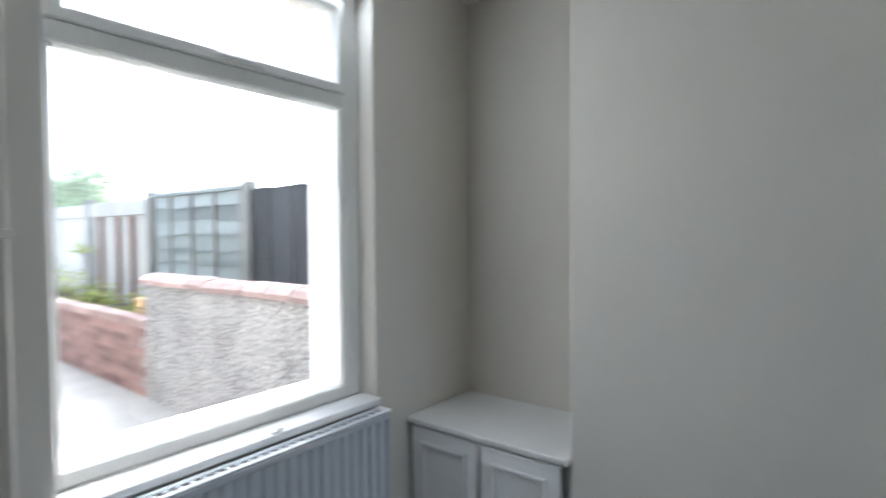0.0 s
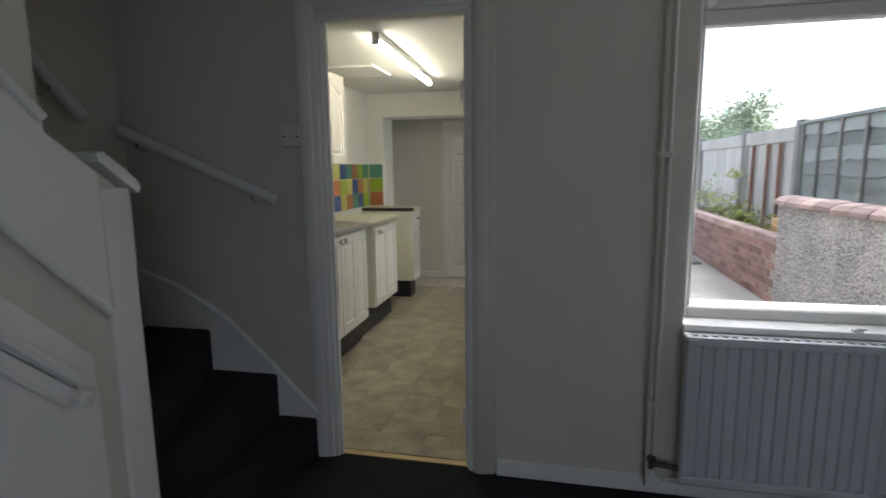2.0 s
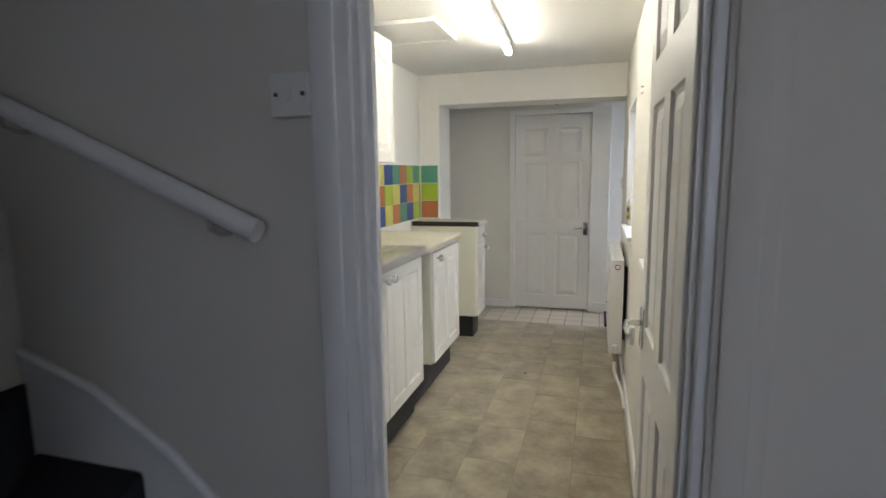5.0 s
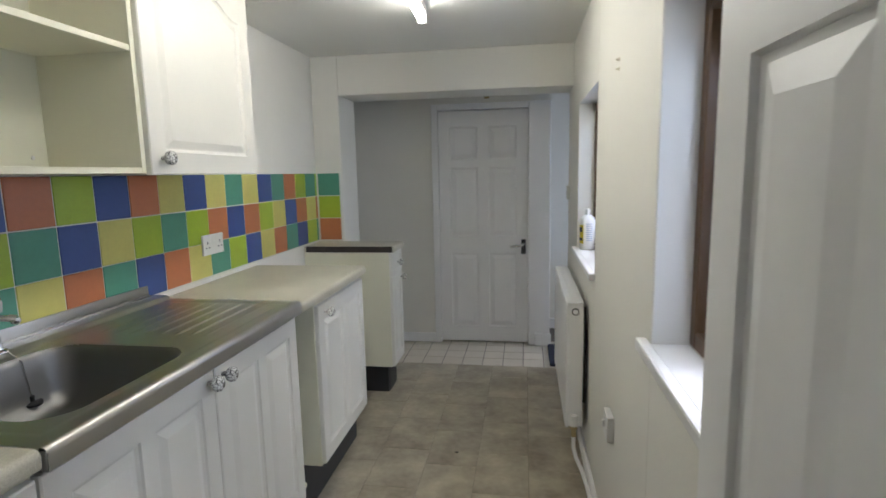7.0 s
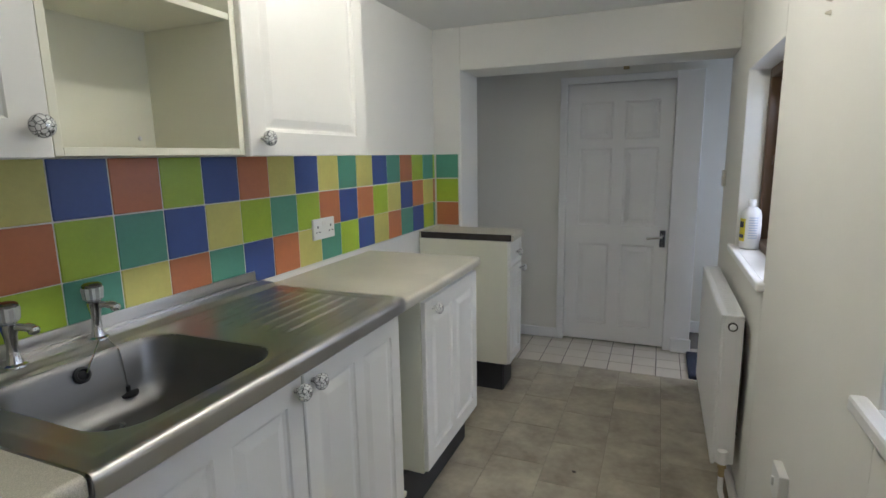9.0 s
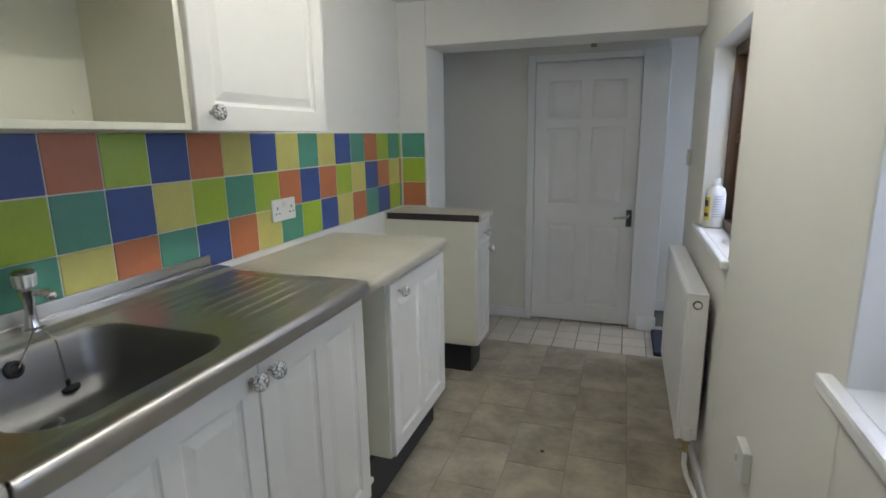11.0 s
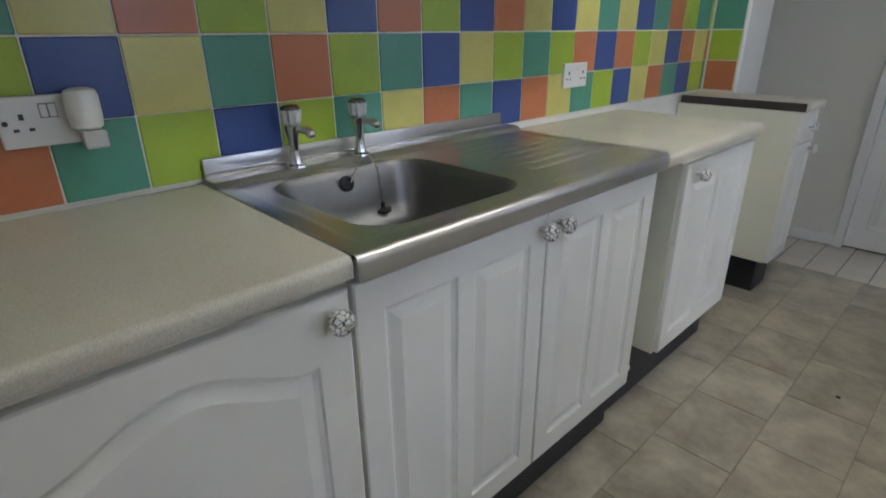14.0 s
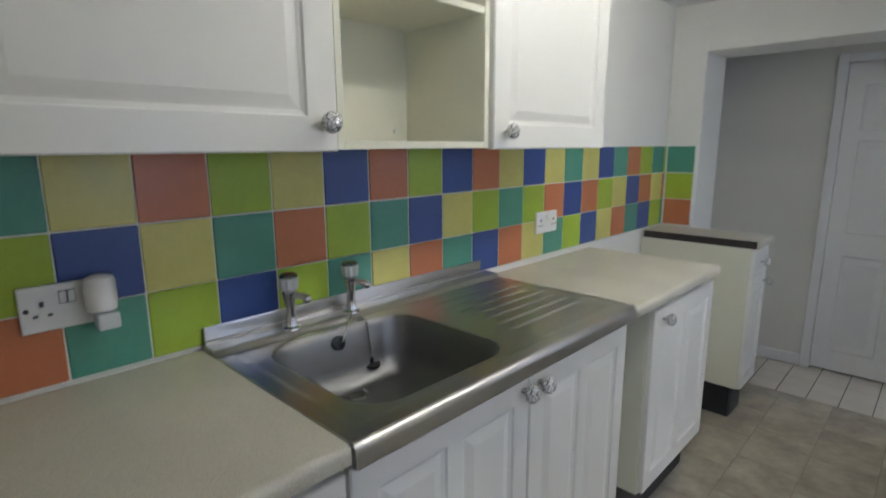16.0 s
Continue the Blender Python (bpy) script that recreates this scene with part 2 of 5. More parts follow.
def sweep(points, radius, n=10):
    """A round bar along points."""
    bm = bmesh.new()
    pts = [Vector(p) for p in points]
    rings = []
    for k, p in enumerate(pts):
        way = (pts[min(k + 1, len(pts) - 1)] - pts[max(k - 1, 0)]).normalized()
        q = way.to_track_quat("Z", "Y").to_matrix()
        rings.append([bm.verts.new(p + q @ Vector((radius * math.cos(2 * math.pi * i / n), radius * math.sin(2 * math.pi * i / n), 0))) for i in range(n)])
    for a, b in zip(rings, rings[1:]):
        for i in range(n):
            bm.faces.new((a[i], a[(i + 1) % n], b[(i + 1) % n], b[i]))
    bm.faces.new(rings[0][::-1])
    bm.faces.new(rings[-1])
    return bm


def prism(outline, d0, d1):
    """A plate from a (u, v) outline, anticlockwise, between depths d0 < d1 along n."""
    bm = bmesh.new()
    lo = [bm.verts.new((u, v, d0)) for u, v in outline]
    hi = [bm.verts.new((u, v, d1)) for u, v in outline]
    bm.faces.new(lo[::-1])
    bm.faces.new(hi)
    for k in range(len(lo)):
        j = (k + 1) % len(lo)
        bm.faces.new((lo[k], lo[j], hi[j], hi[k]))
    return bm


FACE_X = Matrix(((0, 0, 1, 0), (1, 0, 0, 0), (0, 1, 0, 0), (0, 0, 0, 1)))     # u = y, v = z, n = +x
FACE_MX = Matrix(((0, 0, -1, 0), (-1, 0, 0, 0), (0, 1, 0, 0), (0, 0, 0, 1)))  # u = -y, v = z, n = -x
FACE_MY = Matrix(((1, 0, 0, 0), (0, 0, -1, 0), (0, 1, 0, 0), (0, 0, 0, 1)))   # u = x, v = z, n = -y


def shrink(loop, d):
    """The outline, anticlockwise, moved inwards by d."""
    out, n = [], len(loop)
    for k in range(n):
        p, c, q = Vector(loop[k - 1]), Vector(loop[k]), Vector(loop[(k + 1) % n])
        e1, e2 = (c - p).normalized(), (q - c).normalized()
        n1, n2 = Vector((-e1.y, e1.x)), Vector((-e2.y, e2.x))
        b = n1 + n2
        if b.length < 1e-6:
            b = n1
        b = b.normalized()
        out.append(tuple(c + b * (d / max(0.35, b.dot(n1)))))
    return out


def rect(u0, u1, v0, v1):
    return [(u0, v0), (u1, v0), (u1, v1), (u0, v1)]


def arched(u0, u1, v0, v1, rise):
    """A panel outline with a cathedral arch on top."""
    w, top = u1 - u0, []
    for k in range(13):
        s = k / 12
        top.append((u1 - w * s, v1 - rise + rise * (0.5 - 0.5 * math.cos(2 * math.pi * min(1, max(0, (s - 0.06) / 0.88)))) ** 0.75))
    return [(u0, v0), (u1, v0)] + top


def panel_door(w, h, t, panels, steps, edge=0.003):
    """A door leaf, front at n = 0, with moulded panels. steps: (inset, depth) rings from each panel's edge inwards."""
    from mathutils.geometry import tessellate_polygon
    bm = bmesh.new()
    outer = rect(edge, w - edge, edge, h - edge)
    loops = [outer] + panels
    flat = [p for loop in loops for p in loop]
    front = [bm.verts.new((u, v, 0)) for u, v in flat]
    for tri in tessellate_polygon([[Vector((u, v, 0)) for u, v in loop] for loop in loops]):
        a, b, c = (front[k] for k in tri)
        n = (b.co - a.co).cross(c.co - a.co)
        bm.faces.new((a, b, c) if n.z > 0 else (a, c, b))
    start = 4
    for loop in panels:
        ring = front[start:start + len(loop)]
        start += len(loop)
        for inset, deep in steps:
            nxt = [bm.verts.new((u, v, -deep)) for u, v in shrink(loop, inset)]
            for k in range(len(ring)):
                j = (k + 1) % len(ring)
                bm.faces.new((ring[k], ring[j], nxt[j], nxt[k]))
            ring = nxt
        bm.faces.new(ring)
    mid = [bm.verts.new((u, v, -edge)) for u, v in rect(0, w, 0, h)]
    back = [bm.verts.new((u, v, -t)) for u, v in rect(0, w, 0, h)]
    for a, b in ((front[:4], mid), (mid, back)):
        for k in range(4):
            j = (k + 1) % 4
            bm.faces.new((a[k], b[k], b[j], a[j]))
    bm.faces.new(back[::-1])
    bmesh.ops.recalc_face_normals(bm, faces=bm.faces)
    return bm


# ---------------------------------------------------------------- object helpers
def mesh_of(name, bm, material, smooth=False):
    me = bpy.data.meshes.new(name)
    bm.to_mesh(me)
    bm.free()
    me.materials.append(material)
    if smooth:
        for p in me.polygons:
            p.use_smooth = True
        me.set_sharp_from_angle(angle=radians(38))
    return me


def thing(name, at, label, category, group="", kind=""):
    ob = new(name)
    ob.location, ob.empty_display_size = at, 0.05
    return tagged(ob, label, category, group, kind)


def part(name, bm, material, parent, label="", smooth=False):
    ob = new(name, mesh_of(name, bm, material, smooth))
    ob.parent = parent
    if parent.data is None:
        ob.matrix_parent_inverse = Matrix.Translation(parent.location).inverted()
    if label:
        ob["label"] = label
    return ob


def solid(name, bm, material, label, category, kind="structure", smooth=False, group=""):
    return tagged(new(name, mesh_of(name, bm, material, smooth)), label, category, group, kind)


def piece(name, me, m, parent, inverse=None):
    """One of many alike pieces, on a shared mesh."""
    ob = new(name, me)
    ob.parent = parent
    if parent.data is None:
        ob.matrix_parent_inverse = Matrix.Translation(parent.location).inverted()
    ob.matrix_basis = m
    return ob


# ---------------------------------------------------------------- the shell
WX, RX = -2.121, -0.49          # kitchen: party wall, window wall
LY, KY = 1.50, 1.565            # dividing wall: living side, kitchen side
CK, CL = 2.105, 2.45            # ceilings

floor_living = solid("floor_living", box(WX, 2.03, -2.6, 1.56, -0.12, 0.0), CARPET, "black short-pile carpet of the living room", "carpet")
solid("wall_party_living", box(-2.25, WX, -2.6, LY, 0, 4.2), PLASTER_L, "cream painted party wall beside the stairs", "wall")
for nm, b in (("a", (-2.25, 0.0, 0, 4.2)), ("b", (1.9, 2.15, 0, 4.2)), ("c", (0.0, 1.9, 0, 0.8)), ("d", (0.0, 1.9, 2.1, 4.2))):
    solid("wall_front_" + nm, box(b[0], b[1], -2.72, -2.6, b[2], b[3]), PLASTER_L, "cream painted front wall of the living room", "wall")
solid("wall_alcove", box(2.03, 2.15, -2.6, 1.80, 0, CL), PLASTER_L, "cream painted alcove wall", "wall")
solid("chimney_breast", box(1.60, 2.03, -1.1, 0.775, 0, CL, 0.006), PLASTER_L, "cream painted chimney breast", "chimney breast")
solid("ceiling_living", box(-1.375, 2.15, -2.6, 1.8, CL, CL + 0.1), CEIL, "white painted living room ceiling", "ceiling")
solid("wall_stair_upper", box(-1.455, -1.375, 0.432, LY, CL, 4.1), PLASTER_L, "cream painted wall closing the stairwell", "wall")
solid("ceiling_stairwell", box(WX, -1.375, -2.6, LY, 4.1, 4.2), CEIL, "white painted ceiling over the stairs", "ceiling")

DX0, DX1, DZ = -1.146, -0.478, 1.968      # kitchen doorway
WX0, WX1, WZ0, WZ1 = 0.345, 1.400, 0.725, 2.30   # living room window
solid("wall_dividing_stairs", box(-2.25, DX0, LY, KY, 0, 4.2), PLASTER_L, "cream painted wall behind the stairs and rail", "wall")
solid("wall_dividing_head", box(DX0, DX1, LY, KY, DZ, CL), PLASTER_L, "cream painted wall over the kitchen doorway", "wall")
solid("wall_dividing_middle", box(DX1, WX0, LY, KY, 0, CL), PLASTER_L, "cream painted wall between doorway and window", "wall")
solid("wall_window_outer", box(-0.12, WX0, KY, 1.86, 0, 4.5), RENDER, "white rendered outer skin beside the window", "wall")
solid("wall_under_window", box(WX0, WX1, LY, 1.86, 0, WZ0 - 0.03), PLASTER_L, "cream painted wall under the window", "wall")
solid("wall_over_window", box(WX0, WX1, LY, 1.86, WZ1, CL + 2), PLASTER_L, "cream painted wall over the window", "wall")
solid("wall_window_corner", box(WX1, 2.15, LY, 1.86, 0, CL + 2), PLASTER_L, "cream painted wall between window and alcove", "wall")

# kitchen and lobby
LB = 5.065                      # where the lobby begins
floor_kitchen = solid("floor_kitchen", box(WX, RX, 1.56, LB, -0.12, -0.003), VJOINT, "grey-brown stone-print vinyl kitchen floor", "floor")
floor_lobby = solid("floor_lobby", box(-2.5, 0.5, LB, 6.15, -0.12, -0.004), DGROUT, "cream tiled lobby floor with dark joints", "floor")
wall_tiled = solid("wall_kitchen_party", box(-2.25, WX, KY, LB, 0, CK), PLASTER, "cream painted kitchen wall behind the cabinets", "wall")
pier = solid("wall_arch_pier", box(WX, -1.944, 4.752, LB, 0, CK, 0.004), PLASTER, "cream painted pier beside the opening", "wall")
solid("wall_arch_head", box(-1.944, RX, 4.752, LB, 1.862, CK, 0.004), PLASTER, "cream painted beam over the opening", "wall")
K1 = (1.90, 2.684, 0.968, 1.72)   # first kitchen window: y, y, z, z
K2 = (3.69, 4.43, 0.942, 1.715)   # second
RO = -0.22
solid("wall_window_a", box(RX, RO, KY, K1[0], 0, CK), PLASTER, "cream painted kitchen wall behind the door", "wall")
solid("wall_window_b", box(RX, RO, K1[1], K2[0], 0, CK, 0.003), PLASTER, "cream painted kitchen wall between the windows", "wall")
solid("wall_window_c", box(RX, RO, K2[1], LB, 0, CK, 0.003), PLASTER, "cream painted kitchen wall beside the lobby", "wall")
for nm, k in (("first", K1), ("second", K2)):
    solid("wall_under_" + nm + "_window", box(RX, RO, k[0], k[1], 0, k[2] - 0.03), PLASTER, "cream painted wall under the kitchen window", "wall")
    solid("wall_over_" + nm + "_window", box(RX, RO, k[0], k[1], k[3], CK), PLASTER, "cream painted wall over the kitchen window", "wall")
solid("ceiling_kitchen", box(-2.25, RO, KY, LB, CK, CK + 0.1), CEIL, "white painted kitchen ceiling", "ceiling")
solid("ceiling_lobby", box(-2.5, 0.5, LB, 6.15, CK - 0.02, CK + 0.08), CEIL, "white painted lobby ceiling", "ceiling")
solid("wall_lobby_west", box(-2.62, -2.5, 4.9, 6.27, 0, CK), PLASTER, "cream painted lobby end wall", "wall")
solid("wall_lobby_back", box(-2.5, -1.49, 5.57, 5.69, 0, CK - 0.02), PLASTER, "cream painted wall beside the lobby door", "wall")
solid("wall_lobby_head", box(-1.49, -0.71, 5.57, 5.69, 1.885, CK - 0.02), PLASTER, "cream painted wall over the lobby door", "wall")
# Hidden slab behind the leaf, keeps sky light from leaking under the door.
solid("wall_lobby_blind", box(-1.49, -0.71, 5.66, 5.69, 0, 1.885), PLASTER, "plain unseen slab added behind the lobby door to block light", "wall")
solid("wall_lobby_recess", box(-0.59, 0.5, 6.03, 6.15, 0, CK - 0.02), PLASTER, "cream painted back wall of the lobby recess", "wall")
solid("wall_lobby_return", box(-0.71, -0.59, 5.69, 6.15, 0, CK - 0.02), PLASTER, "cream painted return beside the lobby door", "wall")
solid("wall_lobby_near", box(-2.5, WX, LB - 0.12, LB, 0, CK - 0.02), PLASTER, "cream painted lobby wall", "wall")
solid("wall_lobby_near_east", box(RO, 0.5, LB - 0.12, LB, 0, CK - 0.02), RENDER, "white rendered lobby wall", "wall")
for nm, b in (("a", (LB - 0.12, 5.25, 0, CK)), ("b", (5.85, 6.27, 0, CK)), ("c", (5.25, 5.85, 0, 0.95)), ("d", (5.25, 5.85, 1.85, CK))):
    solid("wall_lobby_east_" + nm, box(0.5, 0.62, *b), PLASTER, "cream painted lobby wall with an opening", "wall")
solid("house_roof_slab", box(-2.7, RO + 0.02, KY, 6.3, CK + 0.1, CK + 0.25), RENDER, "flat cover over the kitchen wing", "roof")

# trims
TR = "white gloss painted timber"
solid("baseboard_living", join(box(DX1 + 0.1, WX0, LY - 0.018, LY, 0, 0.075, 0.004), box(WX0, 1.56, LY - 0.018, LY - 0.0005, 0, 0.075, 0.004)), GLOSS, TR + " skirting board", "skirting")
solid("baseboard_chimney", box(1.584, 1.60, -1.1, 0.75, 0, 0.1, 0.004), GLOSS, TR + " skirting on the chimney breast", "skirting")
solid("baseboard_kitchen", join(box(RX - 0.016, RX, K1[0] + 0.3, LB, 0, 0.075, 0.004)), GLOSS, TR + " kitchen skirting", "skirting")
solid("baseboard_lobby", join(box(-2.5, -1.49, 5.552, 5.57, 0, 0.075, 0.004), box(-0.585, 0.5, 6.012, 6.03, 0, 0.09, 0.004)), GLOSS, TR + " lobby skirting", "skirting")

trim = thing("trim_kitchen_doorway", (-0.82, LY, 0), "white gloss painted door lining and moulded architrave", "door frame", kind="structure")
part("lining", join(box(DX0 - 0.002, DX0 + 0.026, LY - 0.004, KY + 0.004, 0, DZ, 0.003), box(DX1 - 0.026, DX1 + 0.002, LY - 0.004, KY + 0.004, 0, DZ, 0.003),
                    box(DX0 + 0.026, DX1 - 0.026, LY - 0.004, KY + 0.004, DZ - 0.026, DZ + 0.002, 0.003)), GLOSS, trim)


def architrave(x0, x1, z0, z1, y):
    """Two-step moulding, proud of the wall on the living side."""
    return [box(x0, x1, y - 0.014, y, z0, z1, 0.004, 2), box(x0 + 0.012, x1 - 0.03, y - 0.022, y - 0.013, z0, z1, 0.004, 2)]


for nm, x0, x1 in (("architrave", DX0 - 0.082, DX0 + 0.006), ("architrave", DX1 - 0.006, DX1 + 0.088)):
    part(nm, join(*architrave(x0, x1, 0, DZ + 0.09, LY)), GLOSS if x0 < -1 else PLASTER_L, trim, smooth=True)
part("architrave", join(box(DX0 + 0.006, DX1 - 0.006, LY - 0.014, LY, DZ - 0.006, DZ + 0.09, 0.004, 2), box(DX0 + 0.006, DX1 - 0.006, LY - 0.022, LY - 0.013, DZ + 0.012, DZ + 0.06, 0.004, 2)), GLOSS, trim, smooth=True)
part("door_stop", join(box(DX0 + 0.026, DX0 + 0.038, LY + 0.018, LY + 0.034, 0, DZ - 0.03), box(DX1 - 0.038, DX1 - 0.026, LY + 0.018, LY + 0.034, 0, DZ - 0.03)), GLOSS, trim)
solid("threshold_strip", box(DX0 + 0.028, DX1 - 0.028, LY + 0.022, LY + 0.06, 0.0, 0.006, 0.002), BRASS, "worn metal threshold strip between carpet and vinyl", "threshold")


# ---------------------------------------------------------------- panelled doors


def lever_handle(parent, m, turn=1):
    """A chrome lever on a short plate; u runs along the lever."""
    plate = part("handle_plate", put(box(-0.02, 0.02, -0.075, 0.045, 0, 0.008, 0.003), m), CHROME, parent, "chrome backplate")
    part("lever", put(join(sweep([(0, 0, 0.005), (0, 0, 0.045)], 0.009), sweep([(0, 0, 0.045), (-0.035 * turn, -0.004, 0.05), (-0.1 * turn, -0.012, 0.045)], 0.009)), m), CHROME, plate, "chrome lever", smooth=True)


def six_panel(w, h, rows, cols):
    return [rect(u0, u1, v0, v1) for v0, v1 in rows for u0, u1 in cols]


STEPS = [(0.004, 0.009), (0.014, 0.011), (0.05, 0.003)]
door_far = thing("door_lobby", (-1.09, 5.55, 0), "closed white painted six-panel door with chrome lever", "door", kind="structure")
fm = Matrix.Translation((-1.44, 5.575, 0.012)) @ FACE_MY
part("leaf", put(panel_door(0.688, 1.823, 0.04, six_panel(0.688, 1.8, ((0.125, 0.72), (0.855, 1.39), (1.45, 1.70)), ((0.085, 0.302), (0.383, 0.60))), [(0.003, 0.009), (0.014, 0.011), (0.045, 0.003)]), fm), GLOSS, door_far)
lever_handle(door_far, Matrix.Translation((-0.787, 5.575, 0.80)) @ FACE_MY)
part("frame", join(box(-1.492, -1.442, 5.545, 5.65, 0, 1.885, 0.004), box(-0.75, -0.583, 5.545, 5.69, 0, 1.885, 0.004), box(-1.442, -0.75, 5.545, 5.65, 1.838, 1.885, 0.004)), GLOSS, door_far)
part("plinth_block", box(-0.70, -0.573, 5.525, 5.545, 0, 0.1, 0.005), GLOSS, door_far)
solid("door_closer_catch", join(box(-1.083, -1.045, 5.545, 5.57, 1.915, 1.945, 0.003), box(-1.07, -1.058, 5.535, 5.547, 1.922, 1.938, 0.002)), BRASS, "small tarnished brass catch over the door", "catch", kind="")

HINGE, FREE = Vector((-0.524, 1.536, 0)), Vector((-0.540, 2.184, 0))
way = (HINGE - FREE).normalized()
# u runs from the free edge to the hinge; the seen face looks towards the cabinets
nrm = way.cross(Vector((0, 0, 1)))
leaf_m = Matrix(((way.x, 0, nrm.x, FREE.x), (way.y, 0, nrm.y, FREE.y), (0, 1, 0, 0.012), (0, 0, 0, 1)))
LW = (HINGE - FREE).length
door_open = thing("door_kitchen", tuple(HINGE), "open white gloss six-panel door folded back towards the wall", "door", kind="structure")
part("leaf", put(panel_door(LW, 1.90, 0.031, six_panel(LW, 1.9, ((0.17, 0.715), (0.855, 1.474), (1.59, 1.79)), ((0.09, 0.292), (0.383, 0.56))), STEPS), leaf_m), GLOSS, door_open)
lever_handle(door_open, leaf_m @ Matrix.Translation((0.047, 0.858, 0)), turn=-1)
part("hinge", join(*[sweep([(HINGE.x - 0.006, HINGE.y - 0.002, z), (HINGE.x - 0.006, HINGE.y - 0.002, z + 0.08)], 0.006) for z in (0.2, 1.6)]), GLOSS, door_open)


# ---------------------------------------------------------------- windows
def pane(x0, x1, y0, y1, z0, z1, parent):
    ob = part("pane", box(x0, x1, y0, y1, z0, z1), GLASS, parent)
    ob.visible_shadow = False
    return ob


win = thing("window_1", (0.865, 1.6, WZ0), "white plastic window with a top light over one large pane", "window", kind="structure")
FY0, FY1 = 1.585, 1.655
part("window_frame", join(box(WX0, WX0 + 0.032, FY0, FY1, WZ0, WZ1, 0.006), box(WX1 - 0.072, WX1, FY0, FY1, WZ0, WZ1, 0.006),
                          box(WX0 + 0.032, WX1 - 0.072, FY0, FY1, WZ0, WZ0 + 0.045, 0.006), box(WX0 + 0.032, WX1 - 0.072, FY0, FY1, WZ1 - 0.05, WZ1, 0.006)), PLASTIC, win)
part("transom", box(WX0 + 0.032, WX1 - 0.072, FY0 - 0.004, FY1, 1.846, 1.90, 0.006), PLASTIC, win)
part("opening_light", join(box(WX0 + 0.032, WX0 + 0.07, FY0 - 0.012, FY1 - 0.01, 1.90, WZ1 - 0.05, 0.005), box(WX1 - 0.107, WX1 - 0.072, FY0 - 0.012, FY1 - 0.01, 1.90, WZ1 - 0.05, 0.005),
                           box(WX0 + 0.07, WX1 - 0.107, FY0 - 0.012, FY1 - 0.01, 1.90, 1.935, 0.005), box(WX0 + 0.07, WX1 - 0.107, FY0 - 0.012, FY1 - 0.01, WZ1 - 0.085, WZ1 - 0.05, 0.005)), PLASTIC, win)
part("window_handle", join(box(0.80, 0.95, FY0 - 0.034, FY0 - 0.02, 1.905, 1.922, 0.004), box(0.93, 0.965, FY0 - 0.036, FY0 - 0.01, 1.902, 1.926, 0.004)), PLASTIC, win, "white latch handle")
part("bead", join(box(WX0 + 0.032, WX0 + 0.044, FY0 + 0.01, FY1 - 0.01, WZ0 + 0.045, 1.846, 0.003), box(WX1 - 0.084, WX1 - 0.072, FY0 + 0.01, FY1 - 0.01, WZ0 + 0.045, 1.846, 0.003)), PLASTIC, win)
pane(WX0 + 0.032, WX1 - 0.072, 1.618, 1.622, WZ0 + 0.045, 1.846, win)
pane(WX0 + 0.07, WX1 - 0.107, 1.608, 1.612, 1.935, WZ1 - 0.085, win)
part("window_sill", box(WX0 - 0.004, WX1 + 0.004, LY - 0.028, FY0, WZ0 - 0.028, WZ0, 0.006, 2), GLOSS, win, "white gloss inner sill board")
part("outer_reveal", join(box(WX1 - 0.03, WX1 + 0.002, FY1, 1.87, WZ0, WZ1), box(WX0 - 0.002, WX0 + 0.03, FY1, 1.87, WZ0, WZ1), box(WX0, WX1, FY1, 1.93, WZ0 - 0.05, WZ0 - 0.005, 0.005)), RENDER, win, "white painted outer reveal and sill")
solid("sill_catch", join(box(0.92, 0.955, LY - 0.022, LY + 0.0, WZ0, WZ0 + 0.008, 0.002), box(0.935, 0.965, LY - 0.02, LY - 0.005, WZ0 + 0.007, WZ0 + 0.014, 0.002)), PLASTIC, "small white plastic piece lying on the sill", "fitting", kind="")

